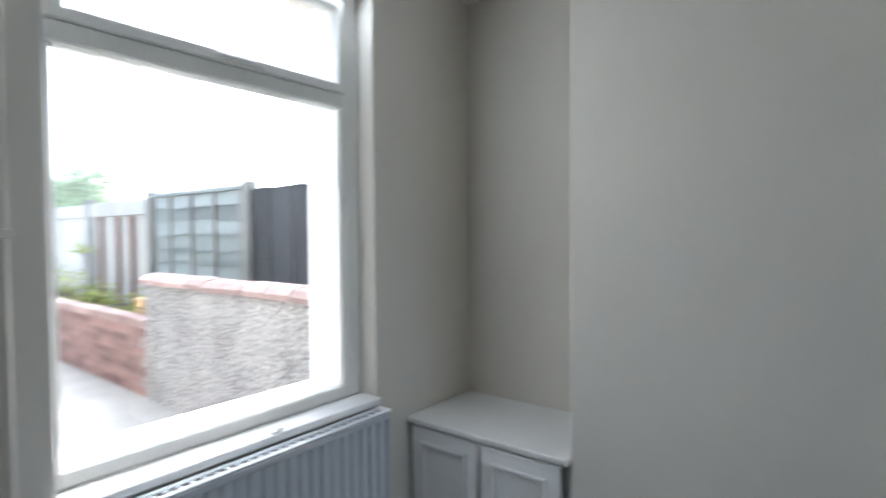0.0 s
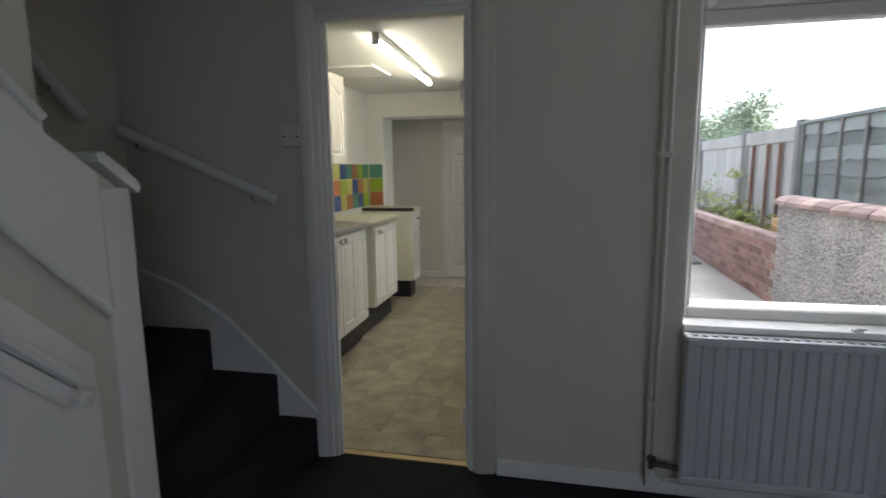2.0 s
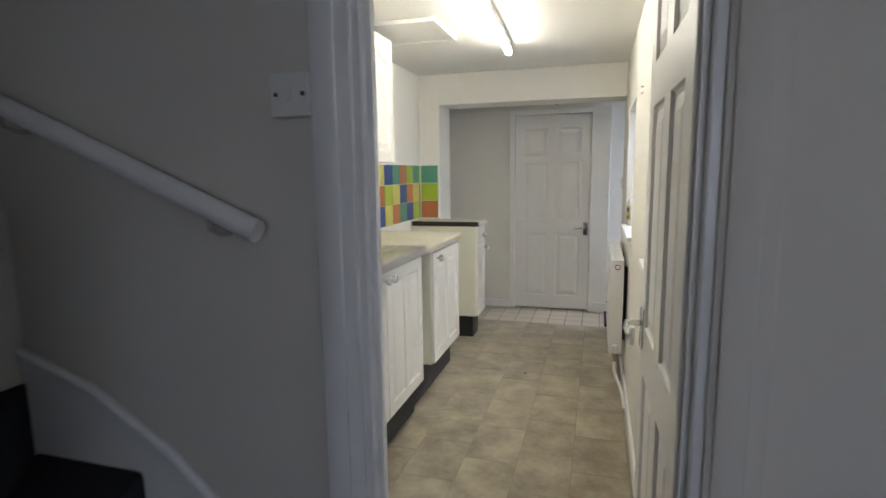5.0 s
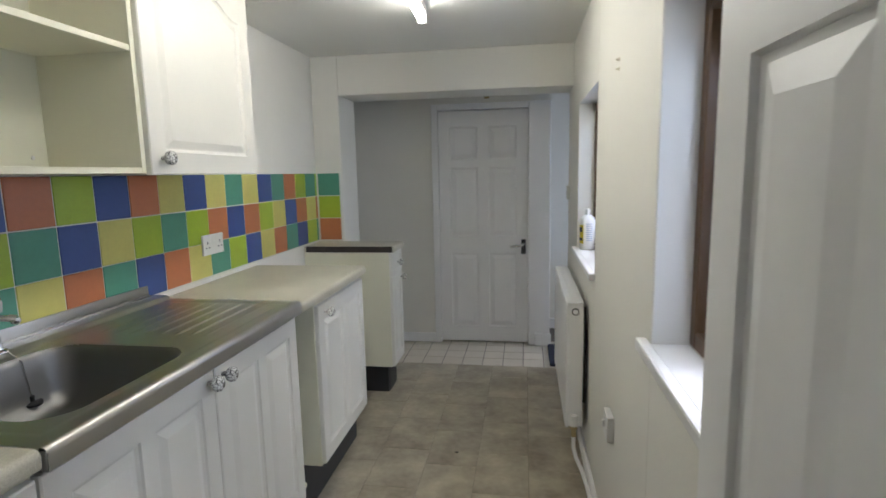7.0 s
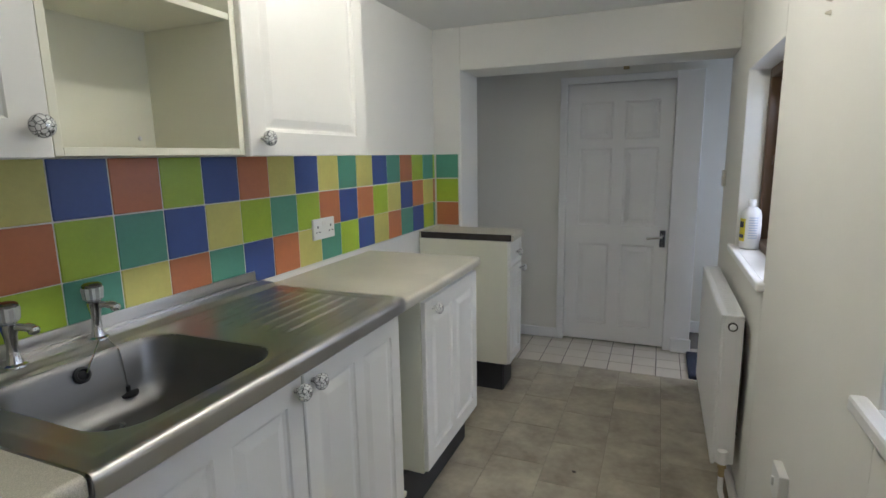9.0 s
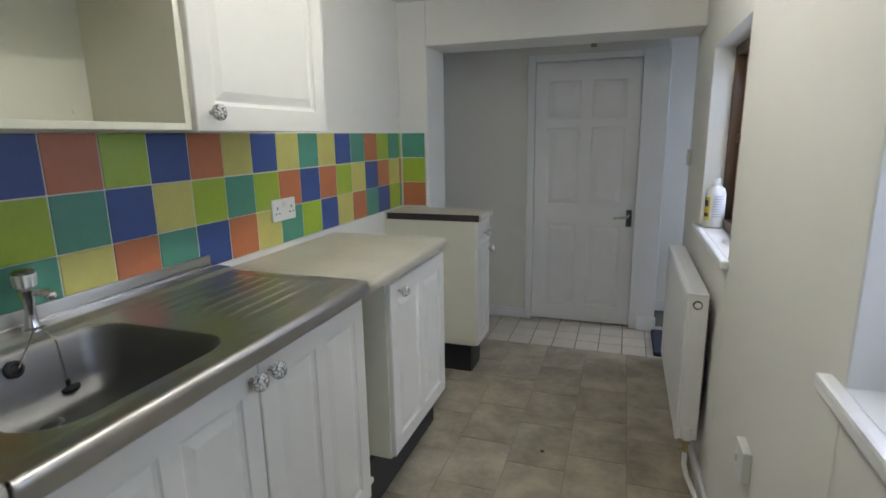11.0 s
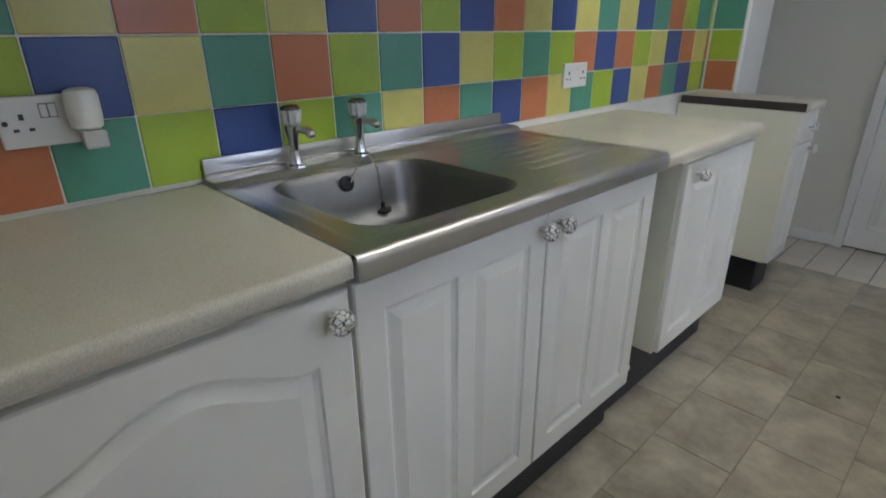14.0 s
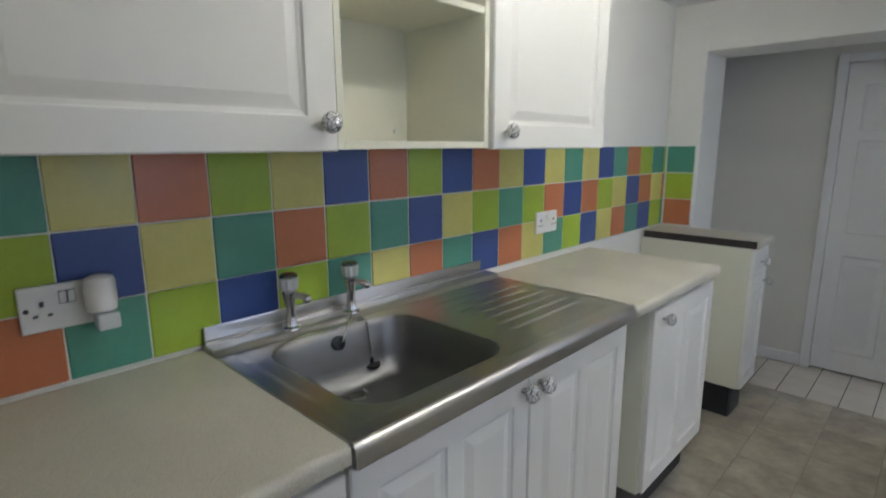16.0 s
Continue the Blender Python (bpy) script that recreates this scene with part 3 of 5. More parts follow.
for n, k in enumerate((K1, K2)):
    w = thing("window_%d" % (n + 2), (-0.3, (k[0] + k[1]) / 2, k[2]), "brown stained timber casement deep in a white reveal", "window", kind="structure")
    xa, xb, ym = -0.408, -0.308, (k[0] + k[1]) / 2
    part("window_frame", join(box(xa, xb, k[0], k[0] + 0.035, k[2], k[3], 0.004), box(xa, xb, k[1] - 0.035, k[1], k[2], k[3], 0.004), box(xa, xb, k[0] + 0.035, k[1] - 0.035, k[2], k[2] + 0.04, 0.004), box(xa, xb, k[0] + 0.035, k[1] - 0.035, k[3] - 0.04, k[3], 0.004)), BROWN, w)
    part("mullion", box(xa + 0.004, xb, ym - 0.03, ym + 0.03, k[2] + 0.04, k[3] - 0.04, 0.005), BROWN, w)
    for a, b in ((k[0] + 0.036, ym - 0.031), (ym + 0.031, k[1] - 0.036)):
        c0, c1, z0, z1 = xa + 0.038, xb - 0.012, k[2] + 0.041, k[3] - 0.041
        sash = part("casement", join(box(c0, c1, a, a + 0.05, z0, z1, 0.004), box(c0, c1, b - 0.05, b, z0, z1, 0.004), box(c0, c1, a + 0.05, b - 0.05, z0, z0 + 0.05, 0.004), box(c0, c1, a + 0.05, b - 0.05, z1 - 0.05, z1, 0.004)), SASH, w, "lighter brown timber casement")
        part("catch", box(c0 - 0.012, c0 + 0.002, b - 0.04, b - 0.012, (z0 + z1) / 2 - 0.02, (z0 + z1) / 2 + 0.02, 0.003), BROWN, sash, "dark catch")
        pane((c0 + c1) / 2 - 0.002, (c0 + c1) / 2 + 0.002, a + 0.05, b - 0.05, z0 + 0.05, z1 - 0.05, w)
    part("window_sill", join(box(RX - 0.026, RX + 0.002, k[0] - 0.03, k[1] + 0.055, k[2] - 0.03, k[2], 0.007, 2), box(RX + 0.0, xa, k[0], k[1], k[2] - 0.03, k[2] - 0.0005)), GLOSS, w, "white gloss sill board")
fw_ = thing("window_5", (0.95, -2.68, 0.8), "plain white front window", "window", kind="structure")
part("window_frame", join(box(0.0, 0.05, -2.70, -2.65, 0.8, 2.1), box(1.85, 1.90, -2.70, -2.65, 0.8, 2.1), box(0.05, 1.85, -2.70, -2.65, 0.8, 0.85), box(0.05, 1.85, -2.70, -2.65, 2.05, 2.1)), PLASTIC, fw_)
pane(0.05, 1.85, -2.677, -2.673, 0.85, 2.05, fw_)
# Out-of-view lobby window, added to go with the lobby's daylight lamp.
lw = thing("window_4", (0.55, 5.55, 0.95), "plain white unseen window added to daylight the lobby", "window", kind="structure")
part("window_frame", join(box(0.52, 0.58, 5.25, 5.30, 0.95, 1.85), box(0.52, 0.58, 5.80, 5.85, 0.95, 1.85), box(0.52, 0.58, 5.30, 5.80, 0.95, 1.0), box(0.52, 0.58, 5.30, 5.80, 1.80, 1.85)), PLASTIC, lw)
pane(0.547, 0.551, 5.30, 5.80, 1.0, 1.80, lw)


# ---------------------------------------------------------------- kitchen cabinets
FX = -1.564                     # door fronts
knob_bm = lambda: lathe([(0.006, 0), (0.006, 0.012), (0.012, 0.014), (0.0185, 0.02), (0.0205, 0.027), (0.019, 0.034), (0.013, 0.039), (0.005, 0.0415)], 22)
knob_tip = lambda: lathe([(0.0045, 0.041), (0.0045, 0.0435), (0.002, 0.0445)], 10)


def knob(parent, x, y, z):
    m = Matrix.Translation((x, y, z)) @ FACE_X
    k = new("knob", KNOB_MESH)
    k.parent, k.matrix_basis = parent, m
    k["label"] = "white ceramic knob with black leaf scroll"
    t = new("screw_cap", TIP_MESH)
    t.parent = k
    return k


KNOB_MESH, TIP_MESH = mesh_of("knob", knob_bm(), KNOB, True), mesh_of("screw_cap", knob_tip(), CHROME, True)
DSTEP = [(0.003, 0.005), (0.011, 0.0085), (0.016, 0.0075), (0.036, 0.0012)]


def cabinet_door(parent, y0, y1, z0, z1, front, outlines, name="door"):
    return part(name, put(panel_door(y1 - y0, z1 - z0, 0.018, outlines, DSTEP), Matrix.Translation((front, y0, z0)) @ FACE_X), SATIN, parent)


def twin(w, h):
    return [rect(0.055, w / 2 - 0.022, 0.06, h - 0.06), rect(w / 2 + 0.022, w - 0.055, 0.06, h - 0.06)]


def carcass(y0, y1, z0, z1, x1, x0=-2.113, lid=True):
    """Two sides, base, back and top of 16 mm board; without a lid, a front rail alone."""
    t = 0.016
    return join(box(x0, x1, y0, y0 + t, z0, z1, 0.001), box(x0, x1, y1 - t, y1, z0, z1, 0.001), box(x0, x1, y0 + t, y1 - t, z0, z0 + t), box(x0, x0 + 0.006, y0 + t, y1 - t, z0 + t, z1), box(x0 + 0.006 if lid else x1 - t, x1, y0 + t, y1 - t, z1 - t, z1))


cab = thing("base_cabinet_corner", (-1.85, 1.88, 0.17), "white base cabinet with an arched raised-panel door", "cabinet", group="base cabinets")
part("body", carcass(1.63, 2.147, 0.17, 0.898, FX - 0.016), CARCASS, cab)
d = cabinet_door(cab, 1.645, 2.143, 0.195, 0.885, FX + 0.003, [arched(0.06, 0.498 - 0.06, 0.06, 0.690 - 0.05, 0.06)])
knob(d, FX + 0.003, 2.110, 0.851)

cab = thing("base_cabinet_sink", (-1.85, 2.65, 0.17), "white double-door cabinet under the sink", "cabinet", group="base cabinets")
part("body", carcass(2.151, 3.15, 0.17, 0.886, FX - 0.025, lid=False), CARCASS, cab)
for y0, y1, ky in ((2.157, 2.653, 2.628), (2.659, 3.148, 2.692)):
    d = cabinet_door(cab, y0, y1, 0.19, 0.882, FX - 0.006, twin(y1 - y0, 0.692))
    knob(d, FX - 0.006, ky, 0.85)

cab = thing("base_cabinet_single", (-1.85, 3.62, 0.2), "white single-door cabinet beside an empty appliance gap", "cabinet", group="base cabinets")
part("body", carcass(3.335, 3.90, 0.205, 0.872, FX - 0.019), CARCASS, cab)
d = cabinet_door(cab, 3.34, 3.90, 0.215, 0.865, FX, twin(0.56, 0.65))
knob(d, FX, 3.405, 0.83)
part("base_board", box(-2.10, -1.60, 3.1505, 3.225, 0.187, 0.203, 0.001), CARCASS, bpy.data.objects["base_cabinet_sink"], "white base board showing in the gap")

cab = thing("base_cabinet_narrow", (-1.85, 4.61, 0.18), "narrow white cabinet with a drawer over a door", "cabinet", group="base cabinets")
part("body", join(box(-2.113, FX - 0.019, 4.487, 4.738, 0.185, 0.90, 0.0015)), CARCASS, cab)
d = part("drawer", put(panel_door(0.249, 0.14, 0.018, [rect(0.03, 0.219, 0.03, 0.11)], [(0.004, 0.004), (0.01, 0.005)]), Matrix.Translation((FX, 4.488, 0.755)) @ FACE_X), SATIN, cab)
knob(d, FX, 4.612, 0.825)
d = cabinet_door(cab, 4.488, 4.737, 0.19, 0.75, FX, [rect(0.045, 0.204, 0.055, 0.505)])
knob(d, FX, 4.70, 0.715)
part("kickboard", join(box(-2.10, -1.625, 4.545, 4.563, 0, 0.187), box(-1.64, -1.622, 4.5635, 4.735, 0, 0.187)), PLINTH, cab, "black kickboard")

solid("plinth_board", join(box(-1.648, -1.632, 1.63, 3.15, 0, 0.185, 0.001), box(-1.668, -1.652, 3.1505, 3.97, 0, 0.20, 0.001), box(-2.1, -1.67, 3.954, 3.97, 0, 0.20, 0.001)), PLINTH, "black plinth board under the base cabinets", "plinth", kind="")


def worktop(name, y0, y1, z1, x1, label):
    """Post-formed top, rolled over at the front."""
    t, n = 0.038, 8
    prof = [(-2.113, z1 - t), (x1 - 0.008, z1 - t), (x1 - 0.002, z1 - t + 0.004), (x1, z1 - t + 0.012)]
    prof += [(x1 - 0.014 + 0.014 * math.cos(a), z1 - 0.014 + 0.014 * math.sin(a)) for a in [k * math.pi / 2 / n for k in range(n + 1)]]
    prof += [(-2.113, z1)]
    # u = x, v = z, n = -y
    bm = put(prism(prof, -y1, -y0), Matrix(((1, 0, 0, 0), (0, 0, -1, 0), (0, 1, 0, 0), (0, 0, 0, 1))))
    return solid(name, bm, LAMIN, label, "worktop", kind="", smooth=True)


worktop("worktop_long", 1.57, 2.148, 0.937, -1.551, "speckled beige laminate worktop beside the sink")
worktop("worktop_short", 3.147, 3.912, 0.924, -1.548, "speckled beige laminate worktop over the single cabinet")
worktop("worktop_end", 4.489, 4.742, 0.938, -1.546, "short beige laminate worktop with a raw dark edge")
solid("worktop_raw_edge", box(-2.10, -1.56, 4.484, 4.4885, 0.902, 0.937), CHIP, "raw dark chipboard edge of the short worktop", "edging", kind="")
for y0, y1, z in ((1.66, 2.148, 0.916), (3.15, 3.91, 0.914)):
    solid("sealant_bead", box(-2.1145, -2.109, y0, y1, z, z + 0.007), GROUT, "white sealant line behind the worktop", "sealant", kind="")


# ---------------------------------------------------------------- sink
def sink_sheet(bowl):
    """Pressed steel: deck, drainer grooves, rolled front and raised back ledge, or the bowl alone."""
    x0, x1, y0, y1, z = -2.104, -1.556, 2.152, 3.143, 0.938
    bx, by, hx, hy, r = -1.812, 2.440, 0.203, 0.211, 0.085   # bowl middle, half sizes and corner
    nx, ny = 150, 240
    bm = bmesh.new()
    grid, inside = [], []
    for i in range(nx + 1):
        row, flags = [], []
        for j in range(ny + 1):
            x, y = x0 + (x1 - x0) * i / nx, y0 + (y1 - y0) * j / ny
            dx, dy = max(abs(x - bx) - (hx - r), 0), max(abs(y - by) - (hy - r), 0)
            dist = math.hypot(dx, dy) - r if (dx or dy) else max(abs(x - bx) - hx, abs(y - by) - hy)
            d = max(0.0, -dist)
            if d < 0.012:
                h = z - 0.012 * (d / 0.012) ** 2
            elif d < 0.034:
                h = z - 0.012 - 0.088 * (d - 0.012) / 0.022
            else:
                e = min(1, (d - 0.034) / 0.05)
                h = z - 0.10 - 0.042 * (1 - (1 - e) ** 2.2) - 0.008 * max(0, 1 - math.hypot(x + 1.93, y - 2.44) / 0.22)
            h -= 0.0016 * max(0, min(1, min(x + 2.046, x1 - 0.03 - x, y - (y0 + 0.03), y1 - 0.03 - y) / 0.012))
            if 2.70 < y < 3.10 and -2.02 < x < -1.64:
                fade = max(0, min(1, (y - 2.74) / 0.03, (3.10 - y) / 0.03, (x + 2.02) / 0.02, (-1.64 - x) / 0.02))
                h += fade * 0.0034 * max(0.0, math.cos((x + 1.83) * 2 * math.pi / 0.047)) ** 3
            if x < -2.034:
                e = min(1, (-2.034 - x) / 0.022)
                h += 0.012 * e * e * (3 - 2 * e)
            row.append((x, y, h))
            flags.append(d > 0.005)
        grid.append(row)
        inside.append(flags)
    made = {}

    def vert(i, j):
        if (i, j) not in made:
            made[i, j] = bm.verts.new(grid[i][j])
        return made[i, j]

    for i in range(nx):
        for j in range(ny):
            if (inside[i][j] or inside[i + 1][j + 1]) == bowl:
                bm.faces.new((vert(i, j), vert(i + 1, j), vert(i + 1, j + 1), vert(i, j + 1)))

    def skirt(edge, steps):
        for off in steps:
            nxt = [bm.verts.new(v.co + Vector(off)) for v in edge]
            for a, b, c, d in zip(edge, edge[1:], nxt[1:], nxt):
                bm.faces.new((a, b, c, d))
            edge = nxt

    if not bowl:
        skirt([vert(nx, j) for j in range(ny + 1)], [(0.008, 0, -0.002), (0.005, 0, -0.006), (0.001, 0, -0.008), (0, 0, -0.026), (-0.004, 0, -0.004)])
        skirt([vert(i, 0) for i in range(nx + 1)], [(0, -0.002, -0.002), (0, -0.001, -0.012), (0, 0.001, -0.03)])
        skirt([vert(i, ny) for i in range(nx + 1)], [(0, 0.002, -0.002), (0, 0, -0.03)])
    bmesh.ops.recalc_face_normals(bm, faces=bm.faces)
    return bm


sink = thing("sink", (-1.83, 2.65, 0.89), "stainless steel single-bowl sink top with ribbed drainer", "sink")
part("deck", join(sink_sheet(False), box(-1.556, -1.5445, 2.1505, 2.154, 0.895, 0.931, 0.001)), STEEL, sink, smooth=True)
part("bowl", sink_sheet(True), SATIN_STEEL, sink, "satin steel bowl with recess shade in its tone", smooth=True)
part("upstand", join(box(-2.112, -2.104, 2.152, 3.118, 0.943, 0.990, 0.003, 2), box(-2.106, -2.098, 2.152, 3.118, 0.945, 0.958, 0.002)), STEEL, sink, smooth=True)
waste = part("waste", put(lathe([(0.030, 0.0015), (0.028, 0.004), (0.022, 0.002), (0.021, -0.004)], 24), pose(-1.93, 2.44, 0.785)), CHROME, sink, "chrome waste ring", smooth=True)
part("grate", put(lathe([(0.020, 0.0005), (0.018, 0.002), (0.006, 0.003)], 16), pose(-1.93, 2.44, 0.785)), IRON, waste, "dark waste grate", smooth=True)
rose = part("overflow", put(lathe([(0.0185, -0.004), (0.0185, 0.006), (0.013, 0.008), (0.010, 0.003), (0.004, 0.005)], 20), pose(-1.996, 2.434, 0.904, 0, 74, 0)), BLACK, sink, "black overflow rose", smooth=True)


def tap(y):
    t = thing("tap", (-2.066, y, 0.949), "chrome pillar tap with a fluted clear acrylic head", "tap", group="sink taps")
    m = Matrix.Translation((-2.066, y, 0.949)) @ Matrix.Diagonal((1.0, 1.0, 0.89, 1))
    part("body", put(join(lathe([(0.024, 0), (0.023, 0.005), (0.0165, 0.009), (0.0125, 0.025), (0.0105, 0.05), (0.0125, 0.075), (0.0165, 0.095), (0.017, 0.104), (0.013, 0.108)], 24),
                          sweep([(0, 0, 0.094), (0.018, 0.010, 0.096), (0.03, 0.017, 0.094)], 0.009, 14)), m), CHROME, t, smooth=True)
    part("nozzle", put(join(sweep([(0.028, 0.016, 0.095), (0.038, 0.021, 0.092), (0.041, 0.0225, 0.085)], 0.0108, 14), put(lathe([(0.003, -0.012), (0.0095, -0.008), (0.012, 0), (0.0095, 0.008), (0.003, 0.011)], 14), pose(0.041, 0.0225, 0.087))), m), CHROME, t, smooth=True)
    n, prof = 20, [(0.014, 0.108), (0.0205, 0.114), (0.0225, 0.140), (0.0205, 0.146)]
    hb = bmesh.new()
    rings = [[hb.verts.new(((r * (1 + 0.09 * (-1) ** k)) * math.cos(2 * math.pi * k / n), (r * (1 + 0.09 * (-1) ** k)) * math.sin(2 * math.pi * k / n), z)) for k in range(n)] for r, z in prof]
    for a, b in zip(rings, rings[1:]):
        for k in range(n):
            hb.faces.new((a[k], a[(k + 1) % n], b[(k + 1) % n], b[k]))
    hb.faces.new(rings[0][::-1])
    hb.faces.new(rings[-1])
    head = part("head", put(hb, m), ACRYL, t, "clear acrylic head")
    part("spindle", put(lathe([(0.011, 0.1085), (0.013, 0.118), (0.009, 0.128), (0.013, 0.144)], 12), m), CHROME, head, "chrome spindle inside the head", smooth=True)
    part("cap", put(lathe([(0.0215, 0.1445), (0.0215, 0.151), (0.016, 0.156), (0.006, 0.1575)], 20), m), DARK_CHROME, head, "chrome cap with a dark reflection in its colour", smooth=True)
    return t


tap(2.348)
tap(2.529)
pts = [Vector((-2.042, 2.535, 0.953)), Vector((-2.03, 2.533, 0.944)), Vector((-2.002, 2.531, 0.926)), Vector((-1.99, 2.528, 0.88)), Vector((-1.982, 2.526, 0.84))]
chain = thing("sink_plug", (-1.99, 2.525, 0.82), "black rubber plug hanging on a chrome ball chain", "plug")
part("plug_stopper", put(lathe([(0.004, 0), (0.0215, 0.0005), (0.0215, 0.006), (0.008, 0.008), (0.005, 0.010), (0.005, 0.022)], 20), pose(-1.98, 2.526, 0.82, 3, 5, 0)), BLACK, chain, smooth=True)
beads = []
for a, b in zip(pts, pts[1:]):
    n = max(2, int((b - a).length / 0.0055))
    for k in range(n):
        s = bmesh.new()
        bmesh.ops.create_icosphere(s, subdivisions=1, radius=0.003)
        beads.append(put(s, Matrix.Translation(a.lerp(b, k / n))))
part("chain", join(*beads), CHROME, chain, "chrome ball chain")
part("overflow_wire", sweep([(-2.045, 2.515, 0.953), (-2.026, 2.495, 0.944), (-1.998, 2.46, 0.926), (-1.986, 2.440, 0.907)], 0.0018, 6), CHROME, chain, "thin wire to the overflow", smooth=True)


# ---------------------------------------------------------------- wall cabinets
UX, UZ0, UZ1 = -1.811, 1.382, 2.05
cab = thing("wall_cabinet_hinged", (-1.95, 2.03, UZ0), "white wall cabinet with arched raised-panel door", "cabinet", group="wall cabinets")
part("body", carcass(1.735, 2.331, UZ0, UZ1, UX - 0.019), CARCASS, cab)
d = cabinet_door(cab, 1.737, 2.331, UZ0 - 0.004, UZ1, UX, [arched(0.065, 0.594 - 0.065, 0.065, 0.669 - 0.06, 0.07)])
knob(d, UX, 2.300, 1.432)
cab = thing("wall_cabinet_open", (-1.95, 2.56, UZ0), "open cream shelf unit between the wall cabinets", "shelf unit", group="wall cabinets")
part("side_panel", box(-2.112, UX - 0.004, 2.333, 2.349, UZ0, UZ1, 0.001), CARCASS, cab)
part("side_panel", box(-2.112, UX - 0.004, 2.781, 2.797, UZ0, UZ1, 0.001), CARCASS, cab)
part("base_panel", box(-2.112, UX - 0.004, 2.349, 2.781, UZ0, UZ0 + 0.016, 0.001), CARCASS, cab)
part("top_panel", box(-2.112, UX - 0.004, 2.349, 2.781, UZ1 - 0.016, UZ1, 0.001), CARCASS, cab)
part("back_panel", box(-2.112, -2.107, 2.349, 2.781, UZ0 + 0.016, UZ1 - 0.016), CARCASS, cab)
part("shelf", box(-2.10, UX - 0.006, 2.349, 2.781, 1.705, 1.721, 0.001), CARCASS, cab)
part("screw_cap", put(lathe([(0.006, 0), (0.005, 0.002)], 12), pose(-2.107, 2.735, 1.43, 0, 90, 0)), PLASTIC, cab)
cab = thing("wall_cabinet_end", (-1.95, 3.1, UZ0), "white wall cabinet with arched raised-panel door", "cabinet", group="wall cabinets")
part("body", carcass(2.80, 3.409, UZ0, UZ1, UX - 0.019), CARCASS, cab)
d = cabinet_door(cab, 2.815, 3.409, UZ0 - 0.004, UZ1, UX, [arched(0.065, 0.594 - 0.065, 0.065, 0.669 - 0.06, 0.07)])
knob(d, UX, 2.862, 1.425)


# ---------------------------------------------------------------- electrical plates
def socket(name, m, w, gangs, label, parent=None):
    t = thing(name, tuple(m.translation), label, "socket")
    part("plate", put(box(-w / 2, w / 2, -0.043, 0.043, 0, 0.010, 0.003, 2), m), PLASTIC, t)
    for g in gangs:
        part("pin_holes", put(join(box(g - 0.0035, g + 0.0035, 0.004, 0.014, 0.0095, 0.0108), box(g - 0.015, g - 0.007, -0.015, -0.010, 0.0095, 0.0108), box(g + 0.007, g + 0.015, -0.015, -0.010, 0.0095, 0.0108)), m), INK, t)
    return t


sk = socket("wall_socket", Matrix.Translation((-2.114, 3.537, 1.083)) @ FACE_X, 0.148, (-0.045, 0.045), "white double socket on the tiles")
for u in (-0.007, 0.007):
    part("rocker", put(box(u - 0.005, u + 0.005, 0.012, 0.032, 0.009, 0.013, 0.001), Matrix.Translation((-2.114, 3.537, 1.083)) @ FACE_X), PLASTIC, sk)
sm = Matrix.Translation((-2.114, 1.913, 1.099)) @ FACE_X
sk = socket("wall_socket", sm, 0.148, (-0.04,), "white double socket carrying an air freshener")
for u in (-0.0065, 0.0065):
    part("rocker_gap", put(box(u - 0.0063, u + 0.0063, 0.0048, 0.0292, 0.0092, 0.0104), sm), INK, sk, "dark gap round the rocker")
    part("rocker", put(box(u - 0.0055, u + 0.0055, 0.006, 0.028, 0.009, 0.013, 0.001), sm), PLASTIC, sk)
part("screw", put(lathe([(0.005, 0.009), (0.004, 0.0115)], 12), sm @ Matrix.Translation((-0.064, 0, 0))), IRON, sk)
fr = thing("air_freshener", (-2.09, 1.973, 1.085), "white plug-in air freshener with a clear refill", "air freshener")
part("shell", put(lathe([(0.018, 0.03), (0.025, 0.034), (0.027, 0.05), (0.027, 0.085), (0.024, 0.096), (0.015, 0.1)], 22), pose(-2.078, 1.961, 1.052)), PLASTIC, fr, smooth=True)
part("refill", put(box(-0.02, 0.02, -0.019, 0.019, 0, 0.032, 0.005, 2), pose(-2.074, 1.966, 1.048, 0, 0, 0)), ACRYL, fr, "clear glass refill")
sm = Matrix.Translation((RX, 3.176, 0.524)) @ FACE_MX
sk = thing("wall_socket_fused", (RX, 3.176, 0.524), "white fused spur plate low on the wall", "socket")
part("plate", put(box(-0.043, 0.043, -0.043, 0.043, 0, 0.022, 0.003, 2), sm), PLASTIC, sk)
part("rocker", put(box(-0.02, -0.008, -0.012, 0.012, 0.021, 0.028, 0.002), sm), PLASTIC, sk)
sm = Matrix.Translation((RX, 5.015, 1.222)) @ FACE_MX
sk = thing("light_switch", (RX, 5.015, 1.222), "cream light switch by the lobby", "switch")
part("plate", put(box(-0.043, 0.043, -0.043, 0.043, 0, 0.014, 0.003, 2), sm), CREAMW, sk)
part("rocker", put(box(-0.006, 0.006, -0.012, 0.012, 0.013, 0.02, 0.002), sm), CREAMW, sk)
sm = Matrix.Translation((-1.266, LY, 1.474)) @ FACE_MY
sk = thing("light_switch", (-1.266, LY, 1.474), "white light switch on a raised box by the doorway", "switch")
part("plate", put(join(box(-0.043, 0.043, -0.043, 0.043, 0, 0.028, 0.003, 2)), sm), PLASTIC, sk)
part("rocker", put(box(-0.006, 0.006, -0.012, 0.012, 0.027, 0.034, 0.002), sm), PLASTIC, sk)
for u in (-0.03, 0.03):
    part("screw", put(box(u - 0.004, u + 0.004, -0.004, 0.004, 0.027, 0.030), sm), IRON, sk)
